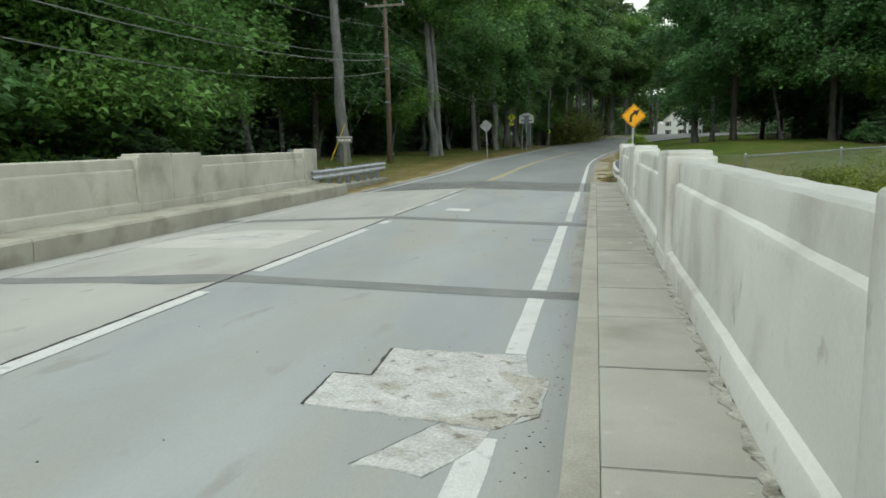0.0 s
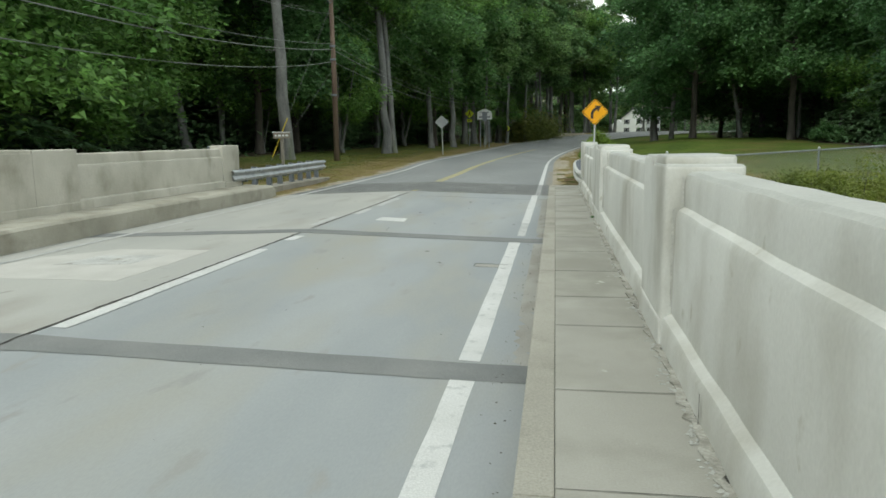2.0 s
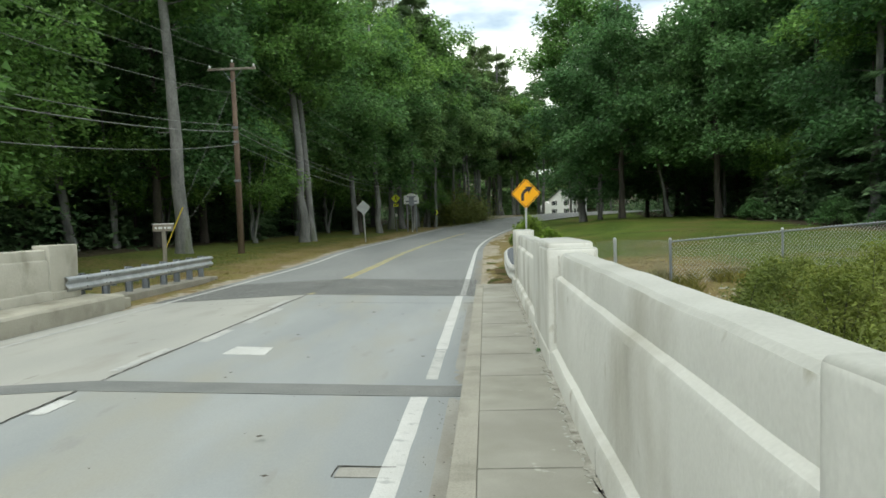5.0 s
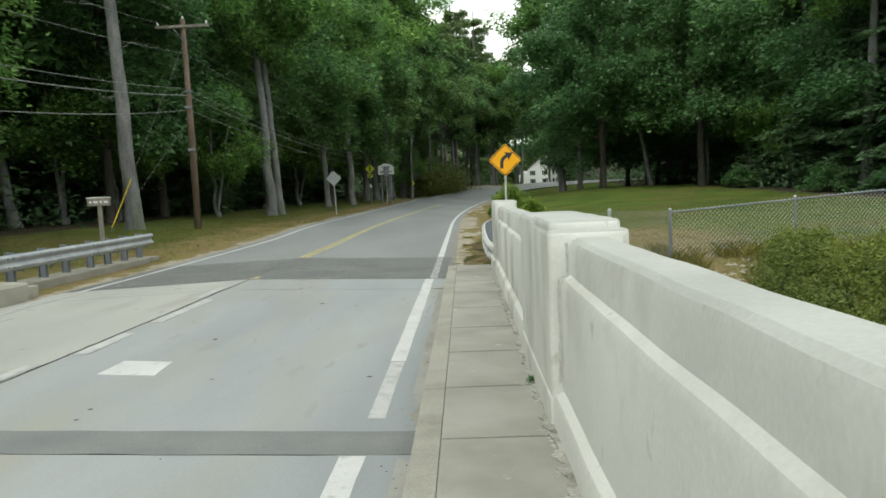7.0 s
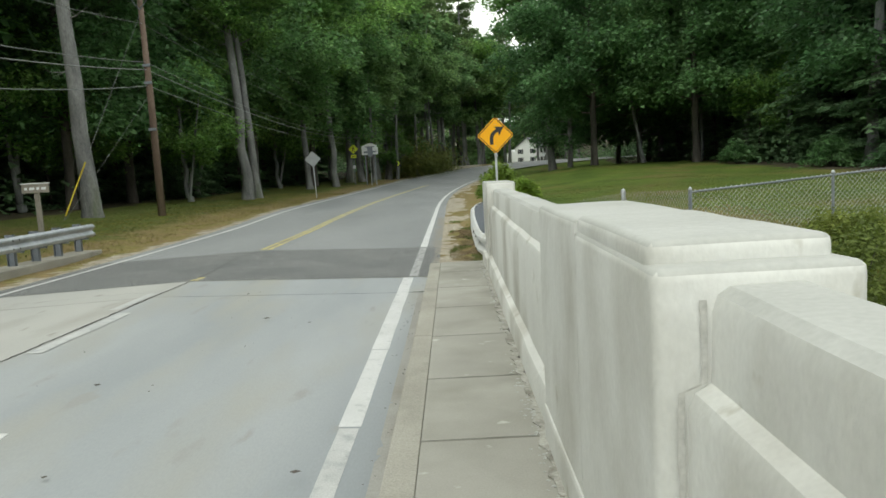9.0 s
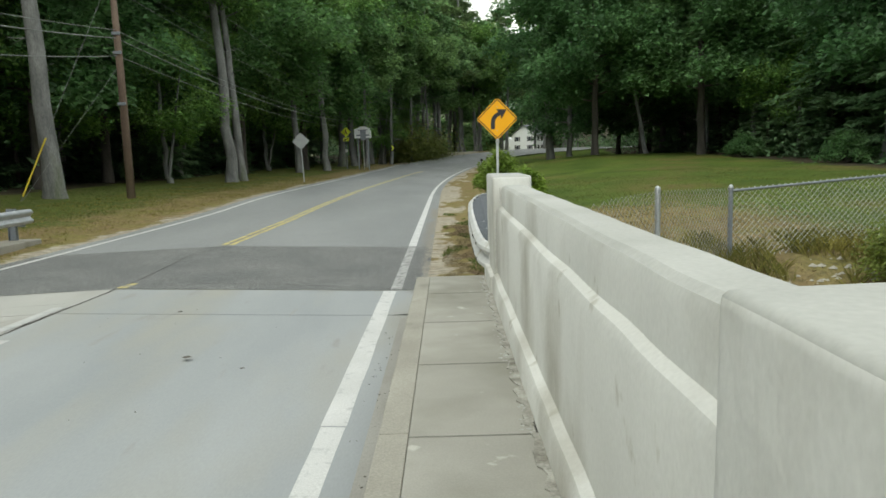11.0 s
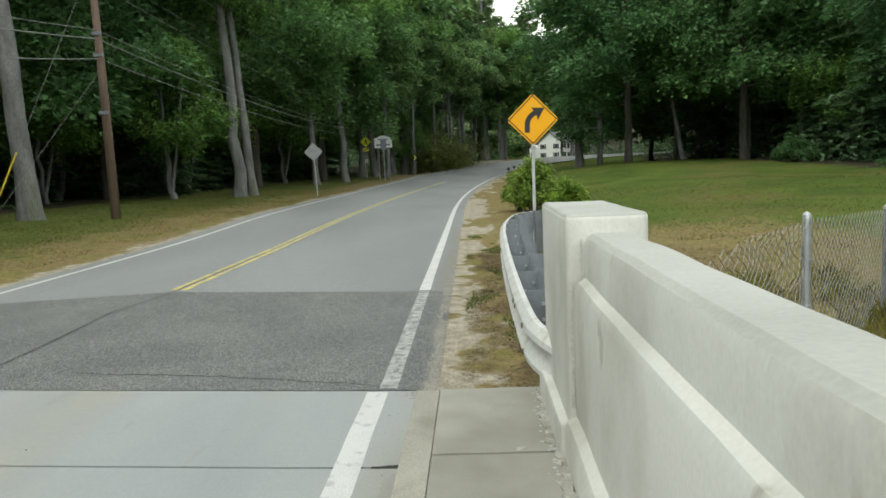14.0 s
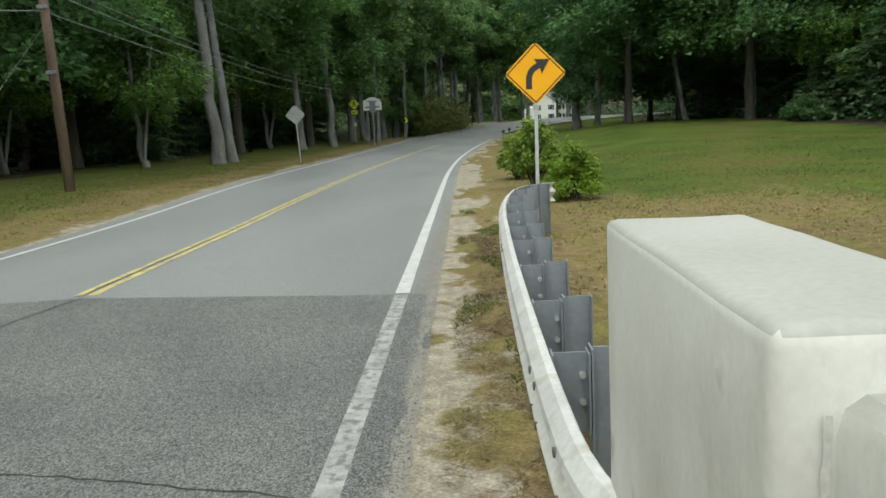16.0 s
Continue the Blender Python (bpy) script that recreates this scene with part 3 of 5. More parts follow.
ROUGH_A = [(-1.51, -17.50), (-0.52, -17.43), (-0.46, -17.85), (-0.31, -17.98), (-0.33, -18.6), (-0.58, -18.84), (-0.88, -18.79), (-1.72, -18.73), (-1.75, -18.15), (-1.48, -18.15)]
ROUGH_B = [(-0.88, -18.83), (-0.58, -18.87), (-0.62, -19.1), (-0.82, -19.47), (-0.95, -19.42), (-1.19, -19.42)]
patch("patch", ragged(ROUGH_A), M_PATCH, 0.004, "rough pale concrete patch with broken edges", 0.009)
patch("rubble", ragged([(-0.66, -17.88), (-0.33, -17.95), (-0.33, -18.58), (-0.58, -18.84), (-0.86, -18.79), (-0.72, -18.62), (-0.52, -18.5), (-0.47, -18.2)], 0.05, 0.06, 7), M_RUBBLE, 0.006, "tan broken edge of the patch", 0.012)
patch("patch", ragged(ROUGH_B), M_PATCH, 0.004, "rough pale concrete patch with broken edges", 0.005)
patch("patch", [(-3.3, -7.13), (-2.74, -7.17), (-2.79, -6.64), (-3.29, -6.6)], M_WHITE, 0.004, "pale rectangular patch")
patch("patch", ragged([(-7.2, -12.6), (-4.67, -13.05), (-4.67, -10.9), (-6.2, -10.6), (-7.0, -11.3)], 0.05, 0.2), M_PATCH_SMOOTH, 0.003, "pale smoothed concrete patch")
patch("patch", ragged([(-6.3, -11.9), (-5.2, -11.95), (-5.1, -11.3), (-6.1, -11.2)], 0.04, 0.2), M_PATCH, 0.005)
patch("patch", [(-0.97, -11.32), (-0.60, -11.31), (-0.60, -11.12), (-0.97, -11.13)], M_GUTTER, 0.002, "small recessed grey patch", 0.003)


for y0, y1 in SPANS[2:4]:
    patch("gutter_dirt", ragged([(-0.26, y0 + 0.1), (-0.148, y0 + 0.1), (-0.148, y1 - 0.1), (-0.40, y1 - 0.1), (-0.42, (y0 + y1) / 2)], 0.13, 0.09, 3), M_GUTTER, 0.002, "tan dirt along the foot of the curb")


def crack(points, width, mat=M_GROOVE, parent=deck, zf=None, amp=0.01, name="crack"):
    """A thin ragged dark strip: a crack, a groove or a sunken rim's shadow."""
    bm = bmesh.new()
    zf = zf or (lambda x, y: road_z(x, min(y, 0)))
    prev = None
    s = 0
    for (ax, ay), (bx, by) in zip(points, points[1:]):
        d = math.hypot(bx - ax, by - ay)
        n = max(1, round(d / 0.05))
        nx, ny = -(by - ay) / d, (bx - ax) / d
        for i in range(n + 1):
            t = i / n
            x, y = ax + (bx - ax) * t, ay + (by - ay) * t
            o = amp * noise.noise((x * 6, y * 6, s))
            w = width * (0.55 + 0.6 * abs(noise.noise((x * 9, y * 9, 8))))
            row = [bm.verts.new((x + nx * k, y + ny * k, zf(x, y) + 0.006)) for k in (o - w, o + w)]
            if prev:
                bm.faces.new((prev[0], prev[1], row[1], row[0]))
            prev = row
    return part(name, bm, mat, parent)


# dark strips draw the shadow along the patches' left and far rims
crack([(-1.53, -17.49), (-1.49, -18.13), (-1.75, -18.13), (-1.74, -18.73)], 0.018)
crack([(-1.51, -17.49), (-0.9, -17.46)], 0.005)
crack([(-0.87, -18.8), (-1.2, -19.42)], 0.005)
# dark strips along the edges of the small grey patch
crack([(-0.99, -11.11), (-0.58, -11.10)], 0.02)
crack([(-0.985, -11.32), (-0.985, -11.12)], 0.008)
crack([(-0.98, -11.325), (-0.60, -11.315)], 0.004)
crack([(-7.6, -1.0), (-6, -0.95), (-4.2, -0.9)], 0.004)
crack([(-3.98, 0.0), (-4.05, 1.5), (-4.2, 3.0), (-3.95, 4.4)], 0.012, M_GROOVE, road, road_z)
crack([(-3.2, 0.42), (-2.1, 0.38), (-1.7, 0.32), (-0.9, 0.2), (-0.55, 0.12)], 0.009, M_GROOVE, road, road_z, 0.04)
crack([(-0.40, -1.42), (-0.2, -1.40)], 0.02)

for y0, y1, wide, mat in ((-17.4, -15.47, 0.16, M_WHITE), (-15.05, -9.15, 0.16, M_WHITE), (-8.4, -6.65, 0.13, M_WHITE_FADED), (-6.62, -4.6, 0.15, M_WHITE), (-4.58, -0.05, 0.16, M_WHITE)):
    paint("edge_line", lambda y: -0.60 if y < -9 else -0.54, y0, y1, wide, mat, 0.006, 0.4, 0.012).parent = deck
paint("edge_line", lambda y: -0.63 + 0.06 * smooth01((y + 22) / 8), -44, -18.95, 0.17, M_WHITE, 0.006, 0.4, 0.012).parent = deck
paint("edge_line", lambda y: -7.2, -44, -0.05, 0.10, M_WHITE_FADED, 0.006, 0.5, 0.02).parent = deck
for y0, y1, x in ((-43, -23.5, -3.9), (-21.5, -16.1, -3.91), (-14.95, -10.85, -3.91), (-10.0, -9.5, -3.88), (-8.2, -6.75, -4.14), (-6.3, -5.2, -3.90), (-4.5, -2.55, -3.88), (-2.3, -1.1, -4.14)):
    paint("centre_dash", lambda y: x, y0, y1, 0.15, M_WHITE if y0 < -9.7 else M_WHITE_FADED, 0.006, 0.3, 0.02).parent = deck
for y0, y1 in SPANS:
    crack([(X_MID, y0), (X_MID + 0.01, (y0 + y1) / 2), (X_MID, y1)], 0.013 if y0 > -9 else 0.02, amp=0.03)


# ---- sidewalk and curbs ----
WALK_Z = 0.355
sidewalk = empty("sidewalk", "narrow raised concrete sidewalk with scored slabs", "sidewalk", kind="structure")
cuts = [-1.1, -2.1, -3.31, -4.47, -5.65, -6.8, -7.83, -8.87, -9.86, -10.97, -12.14, -13.3, -14.4, -15.28, -16.52, -17.54, -18.69, -19.93, -21.1, -22.25, -23.4, -24.5]
while cuts[-1] > -43:
    cuts.append(cuts[-1] - 1.12)
for a, b in zip(cuts, cuts[1:]):
    dz = 0.004 * noise.noise((a, 0, 3))
    part("slab", box(bmesh.new(), 0.001, 0.68, b + 0.004, a - 0.004, -0.1, WALK_Z + dz, 0.005, 1), M_WALK, sidewalk)
for a in cuts[1:24]:
    crack([(0.004, a), (0.62, a + 0.004)], 0.0035, M_GROOVE, sidewalk, lambda x, y: WALK_Z - 0.003, 0.006, "joint")
part("joint_fill", box(bmesh.new(), -0.1, 0.6, -43, -1.15, 0.2, WALK_Z - 0.035), M_GROOVE, sidewalk)
curb = empty("curb", "tan concrete curb edging the sidewalk", "curb", kind="structure")
ends = [-1.12, -5.6, -8.9, -13.3, -17.6, -22.3, -27, -32, -37, -43]
for a, b in zip(ends, ends[1:]):
    part("curb_stone", box(bmesh.new(), -0.145, -0.001, b + 0.004, a - 0.004, -0.15, WALK_Z + 0.002, 0.006, 2), M_CURB, curb)
curb_left = empty("curb", "high weathered concrete curb below the parapet", "curb", kind="structure")
for a, b in ((-0.95, -14.0), (-14.02, -28), (-28.02, -44)):
    bm = bmesh.new()
    extrude_profile(bm, [(-7.8, -0.12), (-7.78, 0.30), (-7.82, 0.345), (-8.6, 0.37), (-8.6, -0.12)], b, a, round((a - b) / 0.3), 0.012)
    part("curb_stone", bm, M_CURB_OLD, curb_left)
part("curb_stone", box(bmesh.new(), -8.6, -7.95, -0.93, -0.35, -0.12, 0.22, 0.03, 2), M_CURB_OLD, curb_left)
part("curb_stone", box(bmesh.new(), -9.1, -8.42, -0.3, 6.1, -0.12, 0.2, 0.02, 2), M_CURB, curb_left)

# ---- parapets ----


def parapet(name, label, posts, panels, flip, mat, cap):
    """Panels between posts; profiles are for a wall whose walked side is at low x."""
    root = empty(name, label, "parapet", kind="structure")
    fx = (lambda x: x) if not flip else (lambda x: -7.99 - x)
    for y0, y1 in panels:
        prof = [(0.615, 0.2), (0.62, 0.50), (0.632, 0.53), (0.672, 0.555), (0.675, 1.13), (0.69, 1.165), (0.722, 1.185), (0.725, 1.33), (0.735, 1.365), (0.76, 1.383), (0.91, 1.388), (0.945, 1.37), (0.95, 1.33), (0.95, 0.2)]
        bm = bmesh.new()
        extrude_profile(bm, [(fx(x), z) for x, z in prof], y0, y1, max(2, round((y1 - y0) / 0.12)), 0.007)
        w = part("wall_panel", bm, mat, root, smooth=False)
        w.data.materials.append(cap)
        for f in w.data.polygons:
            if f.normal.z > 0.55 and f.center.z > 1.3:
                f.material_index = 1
        w.data.shade_smooth()
        w.data.set_sharp_from_angle(angle=radians(24))
    for y0, y1, cut in posts:
        pieces = ((y0, cut + 0.04, True), (cut - 0.04, y1, False)) if cut else ((y0, y1, True),)
        for a, b, near in pieces:
            xs = sorted((fx(0.61 if cut else 0.645), fx(1.05 if cut else 1.01)))
            p = bmesh.new()
            box(p, xs[0], xs[1], a, b, 0.2, (1.425 if near else 1.465) if cut else 1.47, 0.03, 3)
            if cut and near:
                box(p, xs[0] + (0.012 if not flip else 0.03), xs[1] - (0.03 if not flip else 0.012), a + 0.08, b, 1.39, 1.475, 0.028, 3)
            bmesh.ops.subdivide_edges(p, edges=[e for e in p.edges if e.calc_length() > 0.2], cuts=5, use_grid_fill=True)
            for v in p.verts:
                c = v.co
                c += Vector((noise.noise((c.x * 4, c.y * 4, c.z * 4)), noise.noise((c.x * 4 + 5, c.y * 4, c.z * 4)), noise.noise((c.x * 4, c.y * 4 + 5, c.z * 4)))) * 0.004
            if cut:
                side = 1 if near else -1
                geo = bmesh.ops.bisect_plane(p, geom=p.verts[:] + p.edges[:] + p.faces[:], plane_co=(0, cut - 0.0026 * side, 0), plane_no=(0, side, 0), clear_outer=True)
                bmesh.ops.holes_fill(p, edges=[e for e in geo["geom_cut"] if isinstance(e, bmesh.types.BMEdge)])
            o = part("post", p, mat, root)
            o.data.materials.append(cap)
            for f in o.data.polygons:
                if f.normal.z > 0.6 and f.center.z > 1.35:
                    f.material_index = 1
            o.data.shade_smooth()
            o.data.set_sharp_from_angle(angle=radians(40))
        if cut:
            bm = bmesh.new()
            prev = None
            for k in range(25):
                z = 0.53 + 0.89 * k / 24
                x = fx(0.61)
                x += 0.004 * noise.noise((x * 4, cut * 4, z * 4)) + (0.0025 if not flip else -0.0025)
                row = [bm.verts.new((x, cut + q, z)) for q in (-0.0032, 0.0032)]
                if prev:
                    bm.faces.new((prev[0], prev[1], row[1], row[0]))
                prev = row
            part("joint", bm, M_GROOVE, root)
        # thin grey streak down the post's face where the next panel meets it
        bm = bmesh.new()
        prev = None
        for k in range(41):
            z = 0.60 + 0.76 * k / 40
            wdt = 0.012 + 0.010 * noise.noise((z * 4, y0, 2)) + 0.006 * noise.noise((z * 31, y0, 5))
            edge = 0.716 if z > 1.17 else 0.668
            row = [bm.verts.new((fx(edge - q), y0 - 0.007, z)) for q in (0.0, max(0.004, wdt))]
            if prev:
                bm.faces.new((prev[0], prev[1], row[1], row[0]))
            prev = row
        part("grime", bm, M_STREAK, root)
        xs = sorted((fx(0.60), fx(0.70)))
        part("plinth", box(bmesh.new(), xs[0], xs[1], y0 + 0.01, y1 - 0.01, 0.2, 0.52, 0.02, 2), mat, root)
    return root


# M_CAP darkens this wall's top faces to even out top and side light
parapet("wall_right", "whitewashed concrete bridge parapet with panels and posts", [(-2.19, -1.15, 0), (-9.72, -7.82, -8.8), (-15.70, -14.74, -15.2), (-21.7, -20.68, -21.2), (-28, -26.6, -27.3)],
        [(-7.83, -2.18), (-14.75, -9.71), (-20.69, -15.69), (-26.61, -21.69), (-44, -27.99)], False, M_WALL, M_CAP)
parapet("wall_left", "weathered bare concrete bridge parapet with panels and posts", [(-2.2, -1.2, 0), (-10.35, -8.05, -9.2), (-16.6, -15.1, -15.85), (-24, -22.5, -23.2)],
        [(-8.06, -2.19), (-15.11, -10.34), (-22.51, -16.59), (-44, -23.99)], True, M_WALL_OLD, M_WALL_OLD)

# ---- trees ----
rng = np.random.default_rng(7)


def leaf_quads(centres, size, tilt=0.6, aspect=0.55, r=None):
    """Pointed leaves or sprays round the given points, mostly lying flat."""
    r = r or rng
    n = len(centres)
    a = r.uniform(0, 2 * np.pi, n)
    s = size * r.uniform(0.6, 1.3, n)[:, None]
    fwd = np.stack([np.cos(a), np.sin(a), r.normal(-0.15, tilt, n)], 1)
    fwd /= np.linalg.norm(fwd, axis=1)[:, None]
    side = np.stack([-np.sin(a), np.cos(a), r.normal(0, tilt, n)], 1)
    side /= np.linalg.norm(side, axis=1)[:, None]
    c = np.asarray(centres)
    return np.stack([c - fwd * s * 0.5, c + side * s * aspect * 0.5, c + fwd * s * 0.5, c - side * s * aspect * 0.5], 1)


def leaf_tips(centres, along, size, tilt=0.5, aspect=0.5, r=None):
    """Three-cornered leaves or needle sprays that point outwards along the given ways."""
    n = len(centres)
    fwd = np.asarray(along) + r.normal(0, tilt, (n, 3)) * np.array([1, 1, 0.8])
    fwd /= np.linalg.norm(fwd, axis=1)[:, None] + 1e-6
    side = np.cross(fwd, np.array([0, 0, 1.0]) + r.normal(0, tilt, (n, 3)))
    side /= np.linalg.norm(side, axis=1)[:, None] + 1e-6
    s = size * r.uniform(0.6, 1.35, n)[:, None]
    c = np.asarray(centres)
    return np.stack([c - fwd * s * 0.4 + side * s * aspect * 0.5, c - fwd * s * 0.4 - side * s * aspect * 0.5, c + fwd * s * 0.6], 1)


def limb(bm, start, direction, length, radius, r, curve=0.15, seg=4, sides=5, sag=0.02):
    pts, p, d = [Vector(start)], Vector(start), Vector(direction).normalized()
    for _ in range(seg):
        d = (d + Vector((r.normal(0, curve), r.normal(0, curve), r.normal(sag, curve)))).normalized()
        p = p + d * (length / seg)
        pts.append(p.copy())
    tube(bm, pts, [radius * (1 - 0.8 * i / seg) for i in range(seg + 1)], sides, False)
    return pts


def make_tree(name, label, height, trunk_r, crown_from, crown_r, leaves, leaf, bark, foliage, seed, style="broad", lean=0.0, fork=0, group="woodland trees", dead=0, limbs=38):
    """A tapered trunk with limbs, and a crown of small leaves in layered, uneven pads."""
    r = np.random.default_rng(seed)
    root = empty(name, label, "tree", group)
    bm = bmesh.new()
    pts, radii = [], []
    n = 12
    bend = r.normal(0, 0.18, 2)
    for i in range(n + 1):
        t = i / n
        pts.append((lean * height * t + bend[0] * math.sin(t * 3) + 0.05 * r.normal(), bend[1] * math.sin(t * 2.5) + 0.05 * r.normal(), -0.4 + (height * 0.93 + 0.4) * t))
        radii.append(trunk_r * ((1 - 0.75 * t) + (0.55 if i == 0 else 0)) * r.uniform(0.96, 1.04))
    pts.insert(1, (pts[0][0] * 0.9 + 0.02, 0, 0.3))
    radii.insert(1, trunk_r * 1.15)
    tube(bm, pts, radii, 10, False)

    def at(t):
        k = min(n - 1, int(t * n))
        return Vector(pts[k + 1 if k else 0]).lerp(Vector(pts[k + 2]), t * n - k)

    centres, ways = [], []

    def pad(c, radius, out, count, thick=0.34, droop=0.4):
        """A flattish cluster of leaves, drooping towards its rim."""
        ang, rr = r.uniform(0, 2 * np.pi, count), radius * np.sqrt(r.uniform(0.02, 1, count)) * r.uniform(0.75, 1.15, count)
        x, y = np.cos(ang) * rr, np.sin(ang) * rr
        z = r.normal(0, thick * radius, count) - droop * rr * rr / radius + 0.1 * (x * out.x + y * out.y) * -1.5
        centres.append(np.stack([x + c.x, y + c.y, z + c.z], 1))
        ways.append(np.stack([np.cos(ang) + out.x * 0.5, np.sin(ang) + out.y * 0.5, np.full(count, -0.35)], 1))

    if style == "broad":
        spots = []
        for k in range(limbs):
            u = (k + r.uniform(0, 1)) / limbs
            t = crown_from + (0.97 - crown_from) * u
            a = k * 2.4 + r.uniform(-0.5, 0.5)
            prof = math.sin(math.pi * min(1, u * 0.72 + 0.24))
            length = max(0.8, crown_r * prof * r.uniform(0.55, 1.2))
            d = Vector((math.cos(a), math.sin(a), 0.15 + 0.75 * u))
            tips = limb(bm, at(t * 0.95), d, length, max(0.02, trunk_r * 0.34 * (1.1 - t)), r, 0.14, 5, 5, -0.02 if u < 0.5 else 0.02)
            out = Vector((math.cos(a), math.sin(a), 0))
            side = Vector((-out.y, out.x, 0))
            for j in (2, 3, 4, 5):
                rad = (0.4 + 0.14 * length) * r.uniform(0.7, 1.35)
                spots.append((tips[j] + Vector(r.normal(0, 0.2, 3).tolist()), rad, out))
                if j > 2:
                    s = r.choice((-1, 1))
                    spots.append((tips[j] + side * s * rad * r.uniform(0.9, 1.5) + Vector((0, 0, r.normal(0, 0.3))), rad * 0.85, (out + side * s * 0.6)))
        total = sum(q[1] ** 2 for q in spots)
        for c, rad, out in spots:
            pad(c, rad, out, max(4, int(leaves * rad * rad / total)))
    elif style == "hemlock":
        tiers = 34
        for k in range(tiers):
            t = crown_from + (0.98 - crown_from) * k / tiers
            taper = (1 - (t - crown_from) / (1 - crown_from)) ** 0.8 + 0.05
            for _ in range(4):
                a = r.uniform(0, 2 * math.pi)
                length = crown_r * taper * r.uniform(0.5, 1.2)
                tips = limb(bm, at(t), (math.cos(a), math.sin(a), 0.10), length, trunk_r * 0.12, r, 0.05, 4, 4, -0.09)
                m = max(6, int(leaves / (tiers * 4) * (0.4 + taper)))
                q = r.uniform(0.2, 1.02, m)
                f = np.clip(q * 4, 0, 3.999)
                i0 = f.astype(int)
                tp = np.array([tuple(p) for p in tips])
                base = tp[i0] + (tp[i0 + 1] - tp[i0]) * (f - i0)[:, None]
                lat = r.normal(0, 0.20, m) * length * (1.15 - q * 0.75)
                side = np.array([-math.sin(a), math.cos(a), 0])
                base = base + side * lat[:, None]
                base[:, 2] += -0.22 * np.abs(lat) + r.normal(0, 0.05, m)
                centres.append(base)
                ways.append(np.stack([math.cos(a) + side[0] * np.sign(lat) * 0.7, math.sin(a) + side[1] * np.sign(lat) * 0.7, np.full(m, -0.3)], 1))
    else:
        tiers = 15
        for k in range(tiers):
            t = crown_from + (0.98 - crown_from) * (k + 0.4 * r.uniform(-1, 1)) / tiers
            taper = (1 - (t - crown_from) / (1 - crown_from)) ** 0.55 + 0.08
            for _ in range(4):
                a = r.uniform(0, 2 * math.pi)
                length = crown_r * taper * r.uniform(0.4, 1.25)
                tips = limb(bm, at(min(0.98, t)), (math.cos(a), math.sin(a), 0.12), length, trunk_r * 0.16, r, 0.08, 4, 4, 0.05)
                for j in (2, 3, 4):
                    pad(tips[j] + Vector((0, 0, 0.1)), 0.3 + 0.14 * length, Vector((math.cos(a), math.sin(a), 0)), max(5, int(leaves / (tiers * 12))), 0.35, 0.0)
    for _ in range(dead):
        t, a = r.uniform(0.16, max(0.3, crown_from)), r.uniform(0, 2 * math.pi)
        tips = limb(bm, at(t), (math.cos(a), math.sin(a), r.uniform(-0.2, 0.4)), r.uniform(0.8, 2.6), 0.035, r, 0.16, 5, 4, -0.03)
        for j in (2, 3):
            limb(bm, tips[j], (math.cos(a + r.normal(0, 0.8)), math.sin(a + r.normal(0, 0.8)), 0.1), r.uniform(0.4, 1.1), 0.016, r, 0.2, 3, 3, -0.05)
    if fork:
        limb(bm, at(0.06), (0.25, -0.1, 1), height * 0.8, trunk_r * 0.7, r, 0.03, 6, 7)
    part("trunk", bm, bark, root, smooth=True)
    c, w = np.concatenate(centres), np.concatenate(ways)
    aspect, tilt = {"broad": (0.75, 0.6), "hemlock": (0.42, 0.3), "pine": (0.3, 0.7)}[style]
    sheet("crown", leaf_tips(c, w, leaf, tilt, aspect, r), foliage, root)
    return root


def plant(tree, spots, lean=0.0):
    """Copies of a tree at x, y, scale, turn; the first one is moved there itself."""
    for i, (x, y, s, turn) in enumerate(spots):
        m = pose(x, y, ground_z(x, y) - 0.05, 0, lean, 0) @ pose(0, 0, 0, 0, 0, turn)
        if i:
            t = copy_thing(tree, m)
        else:
            t = tree
            t.matrix_basis = m
        t.scale = (s, s, s)


BROAD = make_tree("broadleaf_tree", "tall broadleaf tree in full green leaf", 19, 0.27, 0.24, 5.8, 36000, 0.27, M_BARK_DARK, M_LEAF, 1)
BROAD_WIDE = make_tree("broadleaf_tree", "broad spreading tree with layered green boughs", 17, 0.26, 0.2, 6.6, 36000, 0.27, M_BARK, M_LEAF, 12, limbs=30)
DEEP = make_tree("broadleaf_tree", "leafy tree deep in the shaded wood", 19, 0.24, 0.2, 5.8, 7000, 0.62, M_BARK_DARK, M_LEAF, 13)
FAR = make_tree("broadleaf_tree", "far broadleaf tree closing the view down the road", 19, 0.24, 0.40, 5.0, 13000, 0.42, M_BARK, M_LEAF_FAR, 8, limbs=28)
BROAD_LOW = make_tree("broadleaf_tree", "broadleaf tree with low leafy boughs", 14, 0.22, 0.13, 5.2, 52000, 0.20, M_BARK_DARK, M_LEAF_BRIGHT, 2, limbs=44)
TALL = make_tree("broadleaf_tree", "tall bare-trunked tree with a high crown", 25, 0.36, 0.55, 5.8, 22000, 0.30, M_BARK, M_LEAF_BRIGHT, 3, dead=5)
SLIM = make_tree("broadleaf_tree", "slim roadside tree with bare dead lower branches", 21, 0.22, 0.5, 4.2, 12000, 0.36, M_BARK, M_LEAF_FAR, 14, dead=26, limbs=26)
MAPLE = make_tree("maple_tree", "young maple with bright green leaves and a pale trunk", 9.5, 0.16, 0.36, 3.4, 17000, 0.19, M_BARK, M_LEAF_BRIGHT, 4, fork=1, limbs=22)
HEMLOCK = make_tree("hemlock_tree", "dark drooping hemlock in the shade of the wood", 18, 0.24, 0.06, 4.8, 26000, 0.34, M_BARK_DARK, M_NEEDLE, 5, "hemlock")
